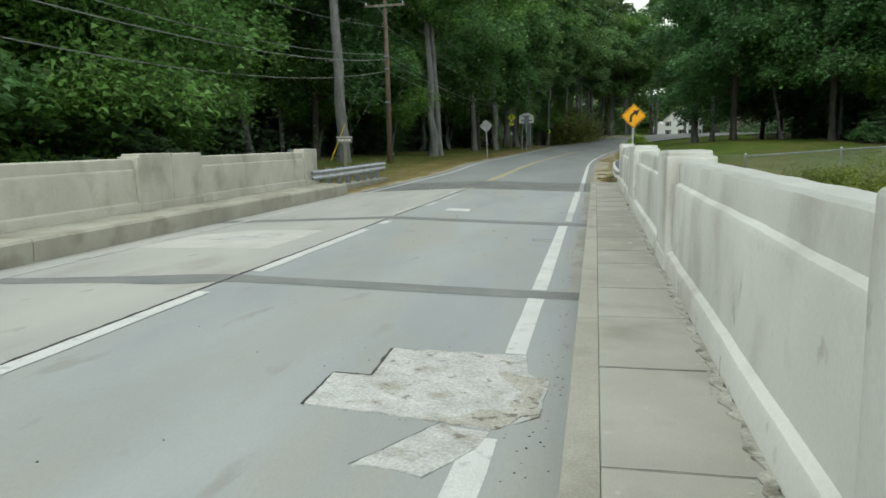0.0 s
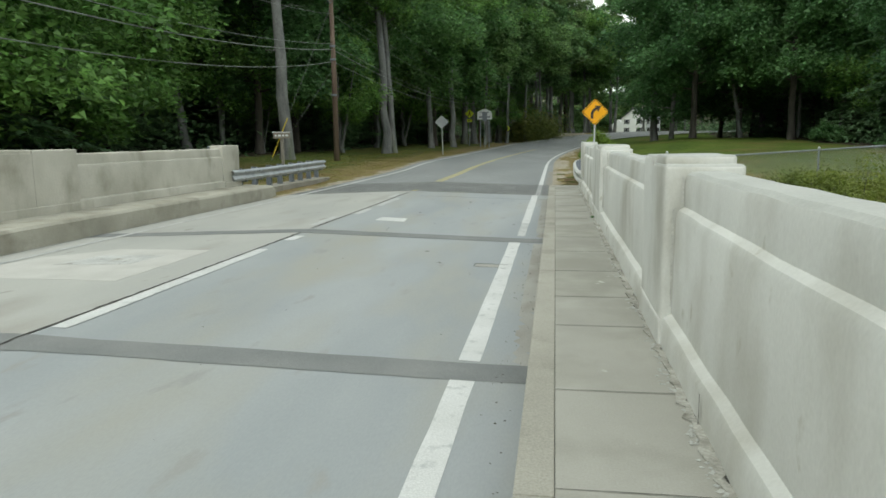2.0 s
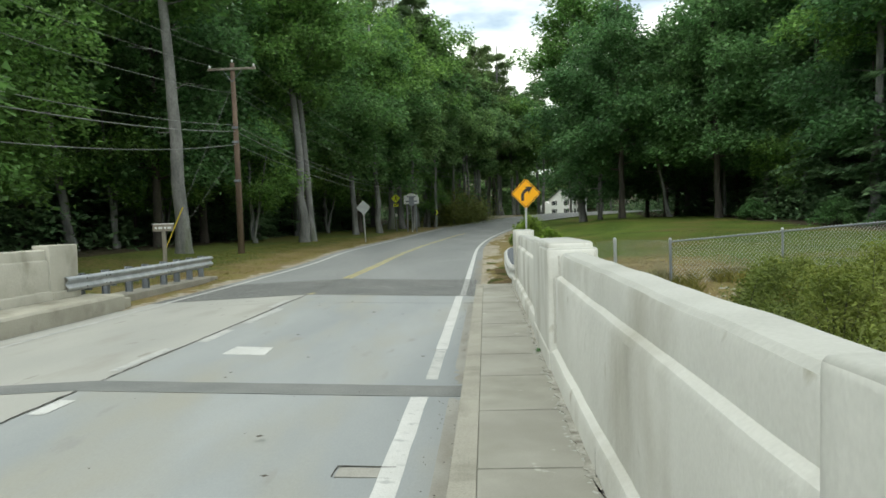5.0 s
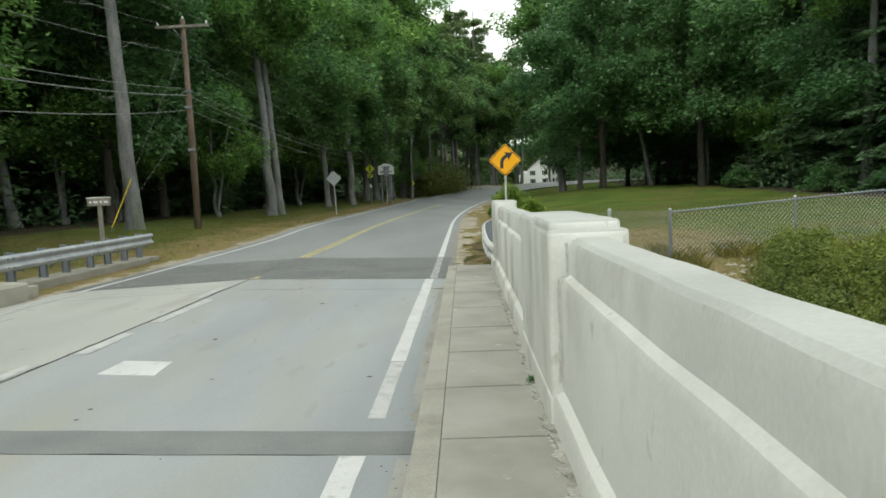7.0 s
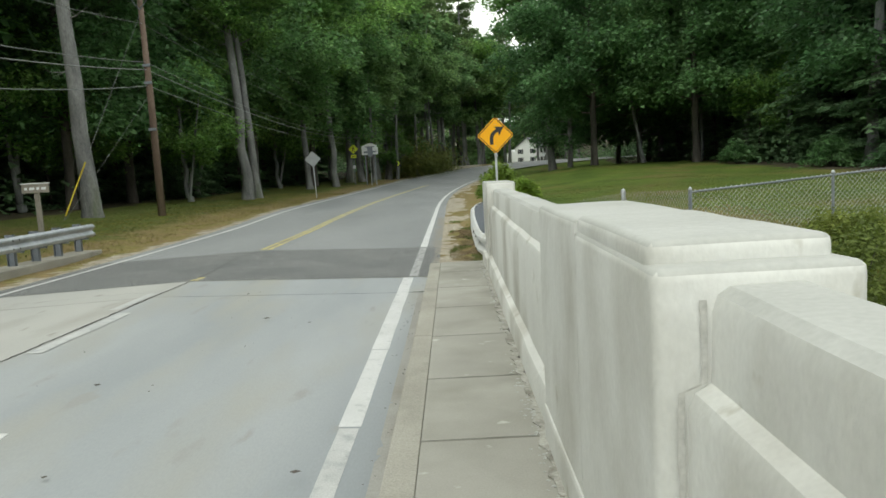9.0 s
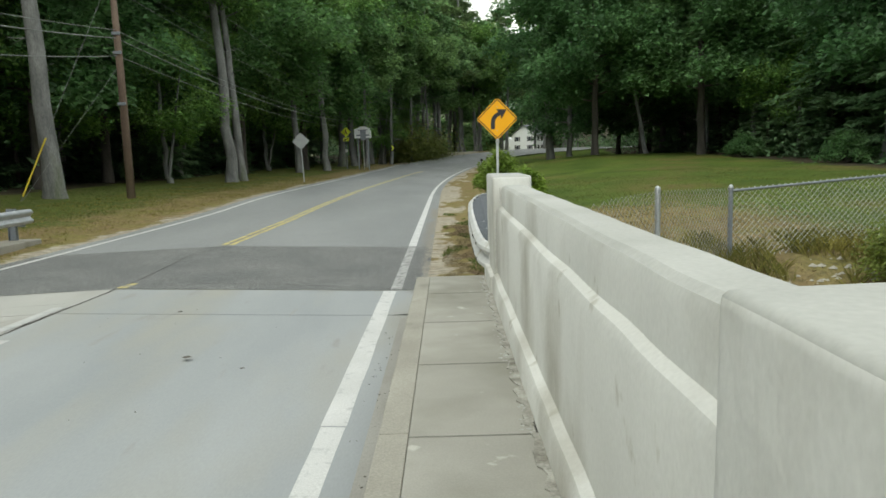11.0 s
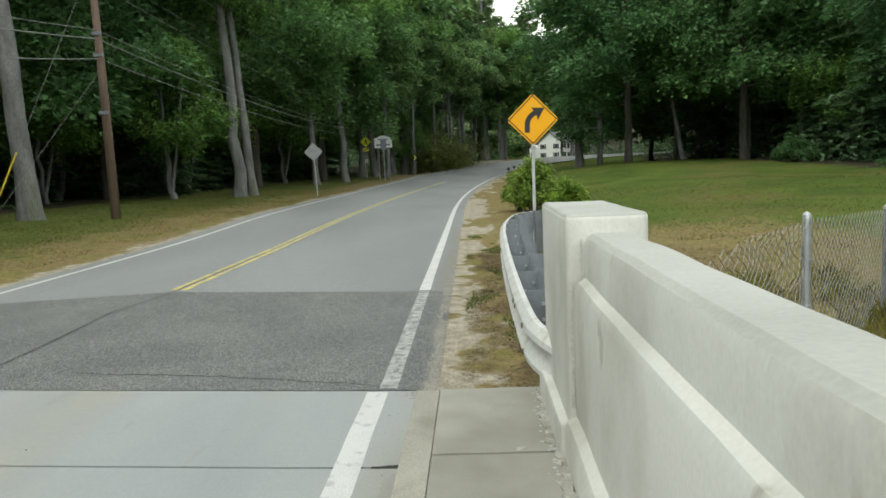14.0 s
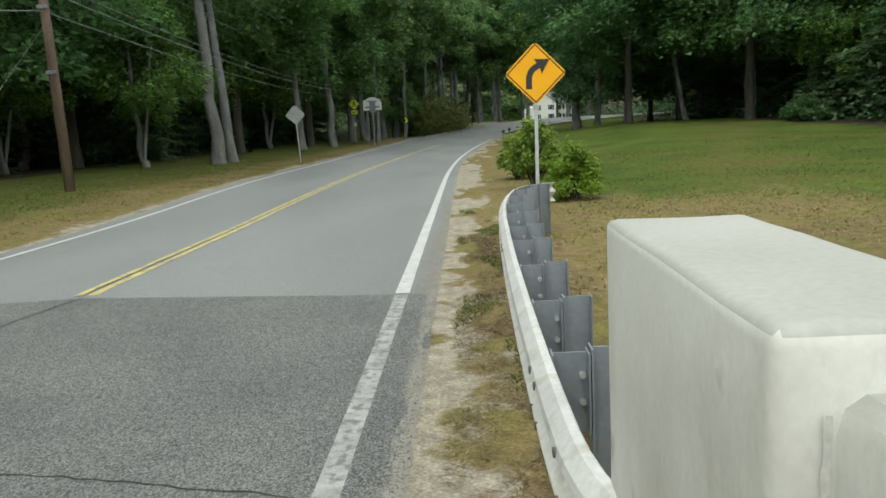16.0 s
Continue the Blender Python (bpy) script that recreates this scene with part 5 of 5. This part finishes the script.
def guide_sign(x, y, zc):
    g = ground_z(x, y)
    root = empty("wooden_guide_sign", "small weathered wooden sign board on a wooden post", "sign board", m=pose(x, y, g, 0, 0, 12))
    h = zc - g
    part("board", box(bmesh.new(), -0.34, 0.34, -0.02, 0.02, h - 0.12, h + 0.12, 0.008, 1), M_WOOD_GREY, root, "grey board with pale bars of writing")
    for a, b in ((-0.27, -0.20), (-0.15, -0.02), (0.03, 0.10), (0.15, 0.27)):
        part("lettering", box(bmesh.new(), a, b, -0.026, -0.021, h - 0.035, h + 0.035), M_SIGN_WHITE, root)
    part("frame", box(bmesh.new(), -0.36, 0.36, -0.03, 0.03, h + 0.12, h + 0.15, 0.006, 1), M_SIGN_WHITE, root)
    part("post", box(bmesh.new(), -0.06, 0.06, 0.025, 0.14, -0.4, h + 0.05, 0.008, 1), M_WOOD_GREY, root)


guide_sign(-11.0, 8.0, 1.78)


# ---- utility pole and cables ----
def utility_pole(x, y, top, label):
    g = ground_z(x, y)
    root = empty("utility_pole", label, "utility pole", "utility poles", m=pose(x, y, g))
    h = top - g
    part("shaft", tube(bmesh.new(), [(0, 0, -0.5), (0, 0, h * 0.5), (-0.06, 0, h)], [0.165, 0.14, 0.105], 12), M_POLE, root, smooth=True)
    part("crossarm", box(bmesh.new(), -1.25, 1.15, -0.17, -0.08, h - 0.38, h - 0.26, 0.01, 1), M_WOOD_GREY, root)
    for sx in (-0.5, 0.5):
        part("brace", tube(bmesh.new(), [(sx, -0.12, h - 0.34), (-0.05, -0.12, h - 0.95)], 0.018, 5), M_STEEL_DARK, root)
    for px, pz in ((-1.15, h - 0.26), (1.05, h - 0.26), (-0.06, h)):
        part("insulator", tube(bmesh.new(), [(px, -0.12 if px != -0.06 else 0, pz), (px, -0.12 if px != -0.06 else 0, pz + 0.08), (px, -0.12 if px != -0.06 else 0, pz + 0.16)], [0.03, 0.055, 0.03], 8), M_SIGN_WHITE, root)
    for z in (3.6, 5.5, 6.2):
        part("bracket", box(bmesh.new(), -0.16, 0.16, -0.17, -0.11, z - 0.06, z + 0.06, 0.01, 1), M_STEEL_DARK, root)


utility_pole(-12.03, 18.7, 9.8, "brown wooden utility pole with a crossarm and cables")
utility_pole(-10.2, 78.0, 10.2, "far wooden utility pole among the roadside trees")
utility_pole(-13.2, -24.0, 9.6, "wooden utility pole beyond the end of the bridge")


def cable(a, b, sag, r, label):
    pts = []
    for k in range(25):
        t = k / 24
        p = Vector(a).lerp(Vector(b), t)
        p.z -= sag * 4 * t * (1 - t)
        pts.append(p)
    tagged(part("cable", tube(bmesh.new(), pts, r, 5), M_WIRE), label, "cable", "overhead cables")


for zo, xo, r, s1, s2, zb in ((6.45, 0, 0.020, 1.25, 1.0, 6.0), (5.8, 0, 0.016, 1.5, 0.9, 5.2), (6.75, 0, 0.013, 1.2, 1.0, 6.4), (9.7, -1.15, 0.008, 1.2, 1.2, 9.5), (9.7, 1.05, 0.008, 1.2, 1.2, 9.5), (8.3, 0, 0.010, 1.3, 1.0, 8.2)):
    cable((-12.05 + xo, 18.6, zo), (-13.2 + xo, -24, zb), s1, r, "black overhead cable along the road")
    cable((-12.05 + xo, 18.6, zo), (-10.2 + xo * 0.8, 78, zo - 0.1), s2, r, "black overhead cable along the road")
ax, ay = -14.9, 16.3
gz = ground_z(ax, ay)
guy = empty("guy_wire", "taut steel guy wire with a yellow guard at its foot", "guy wire")
top, foot = Vector((-12.08, 18.65, 8.75)), Vector((ax, ay, gz))
part("wire", tube(bmesh.new(), [top, foot], 0.010, 5), M_WIRE, guy)
part("guard", tube(bmesh.new(), [foot + (top - foot) * 0.02, foot + (top - foot) * 0.27], 0.03, 7), M_GUY, guy, "yellow plastic guard")
part("wire", tube(bmesh.new(), [(-12.08, 18.65, 5.4), (ax + 0.05, ay, gz)], 0.008, 5), M_WIRE, guy)


# ---- chain-link fence ----
def chain_mesh(bm, a, b, za0, za1, zb0, zb1, pitch=0.055, r=0.0048, torn=False):
    """Zigzag wires between two posts; the bottom and top heights at each post."""
    a, b = Vector(a), Vector(b)
    length = (b - a).length
    n = max(2, round(length / pitch))
    d = (b - a).normalized()
    for k in range(n):
        pts = []
        t = k / n
        lo, hi = za0 + (zb0 - za0) * t, za1 + (zb1 - za1) * t
        if torn:
            hi = lo + (hi - lo) * min(1.0, 0.84 + 0.35 * t + 0.10 * noise.noise((k * 0.7, 0, 0)))
        m = max(3, round((hi - lo) / pitch))
        for j in range(m + 1):
            o = pitch * (k + 0.5 + (0.5 if (j + k) % 2 else -0.5))
            p = a + d * o
            wob = 0.02 * noise.noise((o * 2, j * 0.3, 3)) * (3 if torn else 1)
            pts.append(Vector((p.x - d.y * wob, p.y + d.x * wob, lo + (hi - lo) * j / m)))
        tube(bm, pts, r, 3, False)


fence = empty("chain_link_fence", "galvanised chain-link fence, sagging and torn at its end", "fence")
FP = [(3.08, 0.85, 1.13), (4.83, 2.76, 1.02), (7.9, 3.36, 1.18), (11.0, 3.96, 1.34), (14.1, 4.56, 1.48), (17.2, 5.2, 1.62), (20.3, 5.8, 1.75)]
for i, (x, y, z) in enumerate(FP):
    g = min(ground_z(x, y), z - 1.25)
    p = part("fence_post", tube(bmesh.new(), [(x, y, g - 0.3), (x, y, z)], 0.038 if i < 2 else 0.03, 10), M_STEEL_DARK if i else M_STEEL, fence)
    part("post_cap", tube(bmesh.new(), [(x, y, z), (x, y, z + 0.03), (x, y, z + 0.055)], [0.042, 0.036, 0.008], 10), M_STEEL, p)
    if i > 1:
        (xa, ya, za) = FP[i - 1]
        part("top_rail", tube(bmesh.new(), [(xa, ya, za - 0.05), (x, y, z - 0.05)], 0.021, 8), M_STEEL_DARK, fence)
    if i:
        (xa, ya, za) = FP[i - 1]
        bm = bmesh.new()
        chain_mesh(bm, (xa, ya, 0), (x, y, 0), za - 1.22, za - 0.01, z - 1.22, z - 0.01, r=0.003 if i == 1 else 0.0048)
        part("mesh", bm, M_FENCE if i > 1 else M_FENCE_DULL, fence)
bm = bmesh.new()
chain_mesh(bm, (1.33, -1.06, 0), (3.08, 0.85, 0), -0.25, 1.05, -0.1, 1.12, r=0.003, torn=True)
part("mesh", bm, M_FENCE_DULL, fence, "torn curling end of the wire mesh")
for z in (0.35, 0.75):
    part("band", tube(bmesh.new(), [(3.08, 0.85, z), (3.08, 0.85, z + 0.03)], 0.046, 10), M_STEEL, fence)
left_fence = empty("chain_link_gate", "short galvanised chain-link panel behind the parapet's end", "fence")
for x in (-9.35, -9.95):
    part("fence_post", tube(bmesh.new(), [(x, -0.4, -1.5), (x, -0.4, 1.45)], 0.03, 8), M_STEEL_DARK, left_fence)
bm = bmesh.new()
chain_mesh(bm, (-9.95, -0.4, 0), (-9.35, -0.4, 0), 0.3, 1.4, 0.3, 1.4)
part("mesh", bm, M_FENCE, left_fence)
part("top_rail", tube(bmesh.new(), [(-9.95, -0.4, 1.42), (-9.35, -0.4, 1.42)], 0.021, 8), M_STEEL_DARK, left_fence)


# ---- shrubs ----
def shrub(x, y, z_top, radius, n, leaf, mat, label, seed, group=""):
    """Arching stems from the base, leafy down to the ground, with an uneven outline."""
    r = np.random.default_rng(seed)
    g = ground_z(x, y)
    h = z_top - g
    root = empty("shrub", label, "shrub", group, m=pose(x, y, g))
    bm = bmesh.new()
    cl, out = [], []
    for k in range(30):
        a, e = k * 2.4 + r.uniform(-0.4, 0.4), math.sqrt(r.uniform(0.02, 1.0))
        reach = radius * e * r.uniform(0.75, 1.2)
        top = h * (1 - 0.82 * e * e) * r.uniform(0.75, 1.08)
        tip = Vector((math.cos(a) * reach, math.sin(a) * reach, max(0.06, top)))
        mid = Vector((tip.x * 0.5, tip.y * 0.5, max(tip.z, h * 0.35) * 0.85))
        tube(bm, [(0, 0, -0.2), mid, tip], [0.018, 0.010, 0.003], 4, False)
        for t in (0.15, 0.4, 0.65, 0.85, 1.0):
            cl.append(mid.lerp(tip, t))
            out.append((math.cos(a), math.sin(a), 0.15 - 0.5 * t))
    part("woody_base", bm, M_BARK_DARK, root)
    c = np.repeat(np.array([tuple(p) for p in cl]), n // len(cl), 0)
    w = np.repeat(np.array(out), n // len(cl), 0)
    c = c + r.normal(0, 1, c.shape) * np.array([0.13, 0.13, 0.10]) * (0.4 + radius * 0.7)
    c[:, 2] = np.maximum(c[:, 2], 0.03)
    sheet("foliage", leaf_tips(c, w, leaf, 0.6, 0.45, r), mat, root)
    return root


shrub(2.66, 13.0, 1.22, 0.6, 8000, 0.10, M_SHRUB_LIME, "bright green sprawling shrub beside the road sign", 1)
shrub(2.15, 16.5, 1.85, 0.8, 9000, 0.11, M_SHRUB, "leafy shrub behind the road sign", 2)
shrub(1.9, 20.0, 1.55, 0.6, 4000, 0.15, M_SHRUB, "dark leafy shrub by the roadside", 3)
spots = [(5.2, -2.0, 0.75, 1.2), (4.4, -3.6, 0.65, 1.2), (6.2, -4.2, 1.05, 1.5), (4.9, -5.8, 0.85, 1.3), (6.8, -1.6, 0.85, 1.3), (8.3, -3.2, 1.15, 1.6), (6.6, -7.0, 1.1, 1.6), (8.8, -6.5, 1.2, 1.8),
         (4.6, -8.4, 0.85, 1.4), (10.8, -1.6, 1.1, 1.7), (11.2, -5.2, 1.3, 1.9), (7.4, 1.6, 0.55, 1.0), (9.8, 1.4, 0.8, 1.2), (12.8, 1.6, 1.0, 1.4), (6.6, -10.2, 1.1, 1.7), (9.5, -10.0, 1.2, 1.9), (15.2, 0.5, 1.3, 1.8)]
for k, (x, y, zt, rad) in enumerate(spots):
    shrub(x, y, zt, rad, 19000, 0.066, M_SHRUB_OLIVE, "low spreading green shrub on the river bank", 40 + k, "bank shrubs")
for k, (x, y, zt, rad) in enumerate(((23.5, 33, 2.3, 1.6), (24, 27, 1.9, 1.5), (23, 46, 2.6, 1.5), (25.5, 21, 1.9, 1.7))):
    shrub(x, y, zt, rad, 5000, 0.2, M_LEAF, "leafy shrub at the edge of the lawn", 80 + k, "lawn shrubs")


# ---- house, mailbox ----
def house():
    root = empty("house", "white two-storey clapboard house with a grey gabled roof", "house", m=pose(25.0, 200, ground_z(25.0, 200) - 0.3, 0, 0, -28) @ Matrix.Diagonal((0.88, 0.88, 0.88, 1)))
    w, d, e, p = 4.2, 6.5, 5.5, 8.6
    bm = bmesh.new()
    prof = [(-w, 0), (w, 0), (w, e), (0, p), (-w, e)]
    extrude_profile(bm, prof, -d, d)
    part("wall", bm, M_SIDING, root)
    for s in (-1, 1):
        bm = bmesh.new()
        extrude_profile(bm, [(0, p + 0.05), (s * (w + 0.4), e - 0.25), (s * (w + 0.4), e - 0.05), (0, p + 0.3)], -d - 0.4, d + 0.4)
        part("roof", bm, M_ROOF, root)

    def window(x, y, z, side):
        bm = box(bmesh.new(), *((x - 0.5, x + 0.5, y - 0.06, y + 0.02) if side == "front" else (x - 0.02, x + 0.06, y - 0.5, y + 0.5)), z, z + 1.5)
        wn_ = part("window", bm, M_SIDING, root)
        part("pane", box(bmesh.new(), *((x - 0.42, x + 0.42, y - 0.09, y - 0.05) if side == "front" else (x + 0.05, x + 0.09, y - 0.42, y + 0.42)), z + 0.08, z + 1.42), M_PANE, wn_)
        for q in (-0.72, 0.72):
            part("shutter", box(bmesh.new(), *((x + q - 0.2, x + q + 0.2, y - 0.05, y) if side == "front" else (x, x + 0.05, y + q - 0.2, y + q + 0.2)), z, z + 1.5), M_BLACK, wn_)
    for z in (0.9, 3.6):
        for x in (-2.3, 2.0):
            window(x, -d, z, "front")
        for y in (-4.6, -1.6, 1.6, 4.6):
            window(w, y, z, "side")
    part("garage", extrude_profile(bmesh.new(), [(-9.5, 0), (-4.3, 0), (-4.3, 3.2), (-6.9, 5.2), (-9.5, 3.2)], -3, 4), M_SIDING, root)
    part("chimney", box(bmesh.new(), -0.5, 0.5, 1, 2, p - 0.6, p + 1.2), M_WALL_OLD, root)


house()


def mailbox(x, y):
    g = ground_z(x, y)
    root = empty("mailbox", "dark roadside mailbox on a wooden post", "mailbox", m=pose(x, y, g))
    part("post", box(bmesh.new(), -0.05, 0.05, -0.05, 0.05, -0.3, 1.05, 0.008, 1), M_WOOD_GREY, root)
    bm = bmesh.new()
    extrude_profile(bm, [(-0.1, 1.05), (0.1, 1.05), (0.1, 1.18), (0.07, 1.25), (0, 1.28), (-0.07, 1.25), (-0.1, 1.18)], -0.25, 0.25)
    part("box", bm, M_BLACK, root)


mailbox(3.9, 56)
mailbox(3.2, 52)


# ---- grass, weeds and litter ----
def blades(name, label, spots, height, mat, seed, lean=0.5, width=0.012):
    r = np.random.default_rng(seed)
    p = np.array(spots)
    n = len(p)
    a = r.uniform(0, 6.28, n)
    h = height * r.uniform(0.4, 1.3, n)
    w = width * r.uniform(0.6, 1.3, n)
    side = np.stack([np.cos(a), np.sin(a), np.zeros(n)], 1) * w[:, None]
    tip = p + np.stack([r.normal(0, lean, n) * h, r.normal(0, lean, n) * h, h], 1)
    mid = (p + tip) / 2 + np.stack([np.zeros(n), np.zeros(n), h * 0.12], 1)
    q = np.stack([p - side, p + side, mid + side * 0.7, tip], 1)
    return tagged(sheet(name, q, mat), label, "grass", kind="stuff")


vr = random.Random(3)


def scatter(n, x0, x1, y0, y1, keep):
    out = []
    while len(out) < n:
        x, y = vr.uniform(x0, x1), vr.uniform(y0, y1)
        if keep(x, y):
            out.append((x, y, ground_z(x, y) + roughness(x, y) - 0.003))
    return out


tuft = lambda s, cut: (lambda x, y: noise.noise((x * s, y * s, 4)) > cut)
shoulder = scatter(14000, 0.12, 0.95, -1.05, 9, lambda x, y: noise.noise((x * 2.6, y * 1.3, 4)) > -0.05 - 0.5 * (x - 0.4))
blades("dry_grass", "matted dry grass along the sandy shoulder", shoulder, 0.02, M_STRAW, 1, 2.4, 0.005)
blades("needle_litter", "brown fallen needles and litter beside the guard rail", scatter(20000, 0.3, 1.15, -1.05, 8, lambda x, y: noise.noise((x * 3.1, y * 1.6, 44)) > 0.12 - 0.75 * (x - 0.45)), 0.016, M_LITTER, 31, 2.4, 0.005)
blades("grass", "green tufts on the sandy shoulder", scatter(3500, 0.1, 1.2, -1.05, 12, lambda x, y: noise.noise((x * 2.2, y * 1.2, 14)) > 0.22), 0.035, M_BLADE, 2, 0.9, 0.006)
blades("grass", "mown grass verge under the trees", scatter(8000, -17, -9.5, 4, 40, lambda x, y: x < line_left(y) - 3.0 - 0.8 * noise.noise((y * 0.5, x, 0))), 0.045, M_BLADE, 3, 1.2, 0.01)
blades("grass", "yellowing mown grass beside the road", scatter(22000, -14.5, -8.0, 4, 45, lambda x, y: -6.5 < x - line_left(y) < -0.75 and noise.noise((x * 0.8, y * 0.8, 31)) > -0.25), 0.045, M_BLADE_OLIVE, 21, 1.2, 0.008)
blades("grass", "yellowing patches in the lawn", scatter(12000, 2.0, 20, 7, 32, lambda x, y: noise.noise((x * 0.22, y * 0.22, 33)) > 0.02), 0.04, M_BLADE_OLIVE, 22, 1.3, 0.010)
blades("dry_grass", "dry grass along the edge of the road", scatter(9000, -12.5, -8.2, 4, 45, lambda x, y: -4.0 < x - line_left(y) < -1.1), 0.03, M_STRAW, 4, 1.8, 0.007)
blades("grass", "mown lawn grass", scatter(16000, 2.5, 20, 9, 32, lambda x, y: y > 11 - 0.1 * x + 3 * noise.noise((x * 0.3, y * 0.3, 9))), 0.04, M_BLADE, 5, 1.3, 0.01)
blades("dry_grass", "straw and weeds on the bare bank", scatter(7000, 1.0, 9, -1, 13, lambda x, y: noise.noise((x * 1.1, y * 1.1, 2)) > 0), 0.05, M_STRAW, 6, 1.0, 0.01)
blades("weeds", "tall weeds at the foot of the fence", scatter(10000, 3.6, 16, 0.3, 4.6, lambda x, y: noise.noise((x * 1.1, y * 1.1, 22)) > 0.05 and (x > 6 or y > 1.7)), 0.24, M_BLADE_OLIVE, 7, 0.45, 0.006)

blades("weeds", "yellow-green weeds on the bank between fence and shrubs", scatter(12000, 3.4, 13, -4.5, 3.2, lambda x, y: noise.noise((x * 0.9, y * 0.9, 52)) > -0.2 and (y < -1.2 or x > 6)), 0.26, M_BLADE_OLIVE, 17, 0.5, 0.007)


def pebbles(name, label, spots, size, mat, seed, flat=0.6):
    r = random.Random(seed)
    bm = bmesh.new()
    for x, y, z in spots:
        s = size * r.uniform(0.4, 1.5)
        vs = [bm.verts.new((x + s * r.uniform(0.6, 1) * dx, y + s * r.uniform(0.6, 1) * dy, z + s * flat * r.uniform(0.6, 1) * dz)) for dx, dy, dz in ((1, 0, 0), (0, 1, 0), (-1, 0, 0), (0, -1, 0), (0, 0, 1))]
        for i in range(4):
            bm.faces.new((vs[i], vs[(i + 1) % 4], vs[4]))
    return tagged(part(name, bm, mat), label, "litter", kind="stuff")


pebbles("stones", "grey rubble on the bank below the fence", scatter(520, 3.0, 6.4, -1.4, 2.0, lambda x, y: True), 0.05, M_CURB_OLD, 12)
pebbles("stones", "small stones on the bare bank", scatter(300, 0.2, 8, -1, 10, lambda x, y: x > 1 or vr.random() < 0.3), 0.022, M_CURB, 1)
pebbles("stones", "broken rocks on the river bank", scatter(160, 2.0, 8, -1.5, 2.5, lambda x, y: True), 0.075, M_CURB, 2)
flake = []
for _ in range(1100):
    y = vr.uniform(-23, -1.2)
    if noise.noise((y * 1.1, 0, 2)) > -0.1:
        flake.append((0.60 - abs(vr.gauss(0, 0.035)), y, WALK_Z + 0.003))
peel = []
for _ in range(900):
    y = vr.uniform(-23, -1.2)
    if noise.noise((y * 0.7, 3, 2)) + 0.5 * noise.noise((y * 3.1, 3, 2)) > 0.02:
        peel.append((0.605 - abs(vr.gauss(0, 0.018)), y, WALK_Z + 0.002))
pebbles("peeling_whitewash", "larger chips of peeling whitewash at the foot of the parapet", peel, 0.015, M_CAP, 13, 0.35)
pebbles("paint_flakes", "flaked whitewash lying along the foot of the parapet", flake, 0.014, M_CAP, 3, 0.35)
grit = [(vr.uniform(-0.42, -0.15), vr.uniform(-22, -0.2), 0) for _ in range(260)] + [(vr.uniform(-3.5, -0.4), vr.uniform(-22, -1), 0) for _ in range(60)] + [(-0.9 + vr.gauss(0, 0.35), -18.2 + vr.gauss(0, 0.4), 0) for _ in range(120)]
pebbles("grit", "dark grit and bits of gravel on the deck", [(x, y, road_z(x, -1) + 0.004) for x, y, _ in grit], 0.008, M_BARK_DARK, 4)
pebbles("fallen_leaves", "few dry fallen leaves on the deck", [(vr.uniform(-3.6, -0.6), vr.uniform(-12, -1), road_z(-2, -1) + 0.03) for _ in range(14)], 0.035, M_BARK_DARK, 5, 0.2)
joint_weeds = [(0.595 - abs(vr.gauss(0, 0.015)), y, WALK_Z) for y in (-8.78 + vr.gauss(0, 0.03) for _ in range(60))]
blades("weeds", "tiny weeds in the crack at the foot of the parapet", joint_weeds, 0.03, M_LEAF, 9, 0.8, 0.006)
dust = []
while len(dust) < 15000:
    y, d = vr.uniform(-0.2, 14), abs(vr.gauss(0, 0.12))
    if noise.noise((y * 0.9, d * 3, 5)) > -0.25:
        x = line_right(y) + 0.44 - d
        dust.append((x, y, road_z(x, y) + 0.003))
pebbles("sand_drift", "pale sand drifted onto the edge of the asphalt", dust, 0.012, M_DUST, 8, 0.12)
# hairline cracks in the parapet's face
for y, z0, z1 in ((-12.3, 0.36, 0.52), (-16.9, 0.36, 0.5), (-17.9, 0.36, 0.5), (-18.8, 0.36, 0.48)):
    bm = bmesh.new()
    prev = None
    for k in range(7):
        z = z0 + (z1 - z0) * k / 6
        o = 0.012 * noise.noise((z * 14, y, 0))
        row = [bm.verts.new((0.606, y + o + s, z)) for s in (-0.005, 0.005)]
        if prev:
            bm.faces.new((prev[0], prev[1], row[1], row[0]))
        prev = row
    part("crack", bm, M_GROOVE, bpy.data.objects["wall_right"])
for a, b in zip(ends, ends[1:6]):
    bm = prism(bmesh.new(), ragged([(0.575, b + 0.05), (0.625, b + 0.05), (0.625, a - 0.05), (0.575, a - 0.05)], 0.05, 0.05, 11), WALK_Z - 0.01, WALK_Z + 0.009)
    part("crumbled_mortar", bm, M_MORTAR, sidewalk, "crumbling mortar at the foot of the parapet")
crack([(0.611, -23.0), (0.611, -12.0), (0.611, -1.3)], 0.007, M_GROOVE, sidewalk, lambda x, y: WALK_Z - 0.001, 0.004)
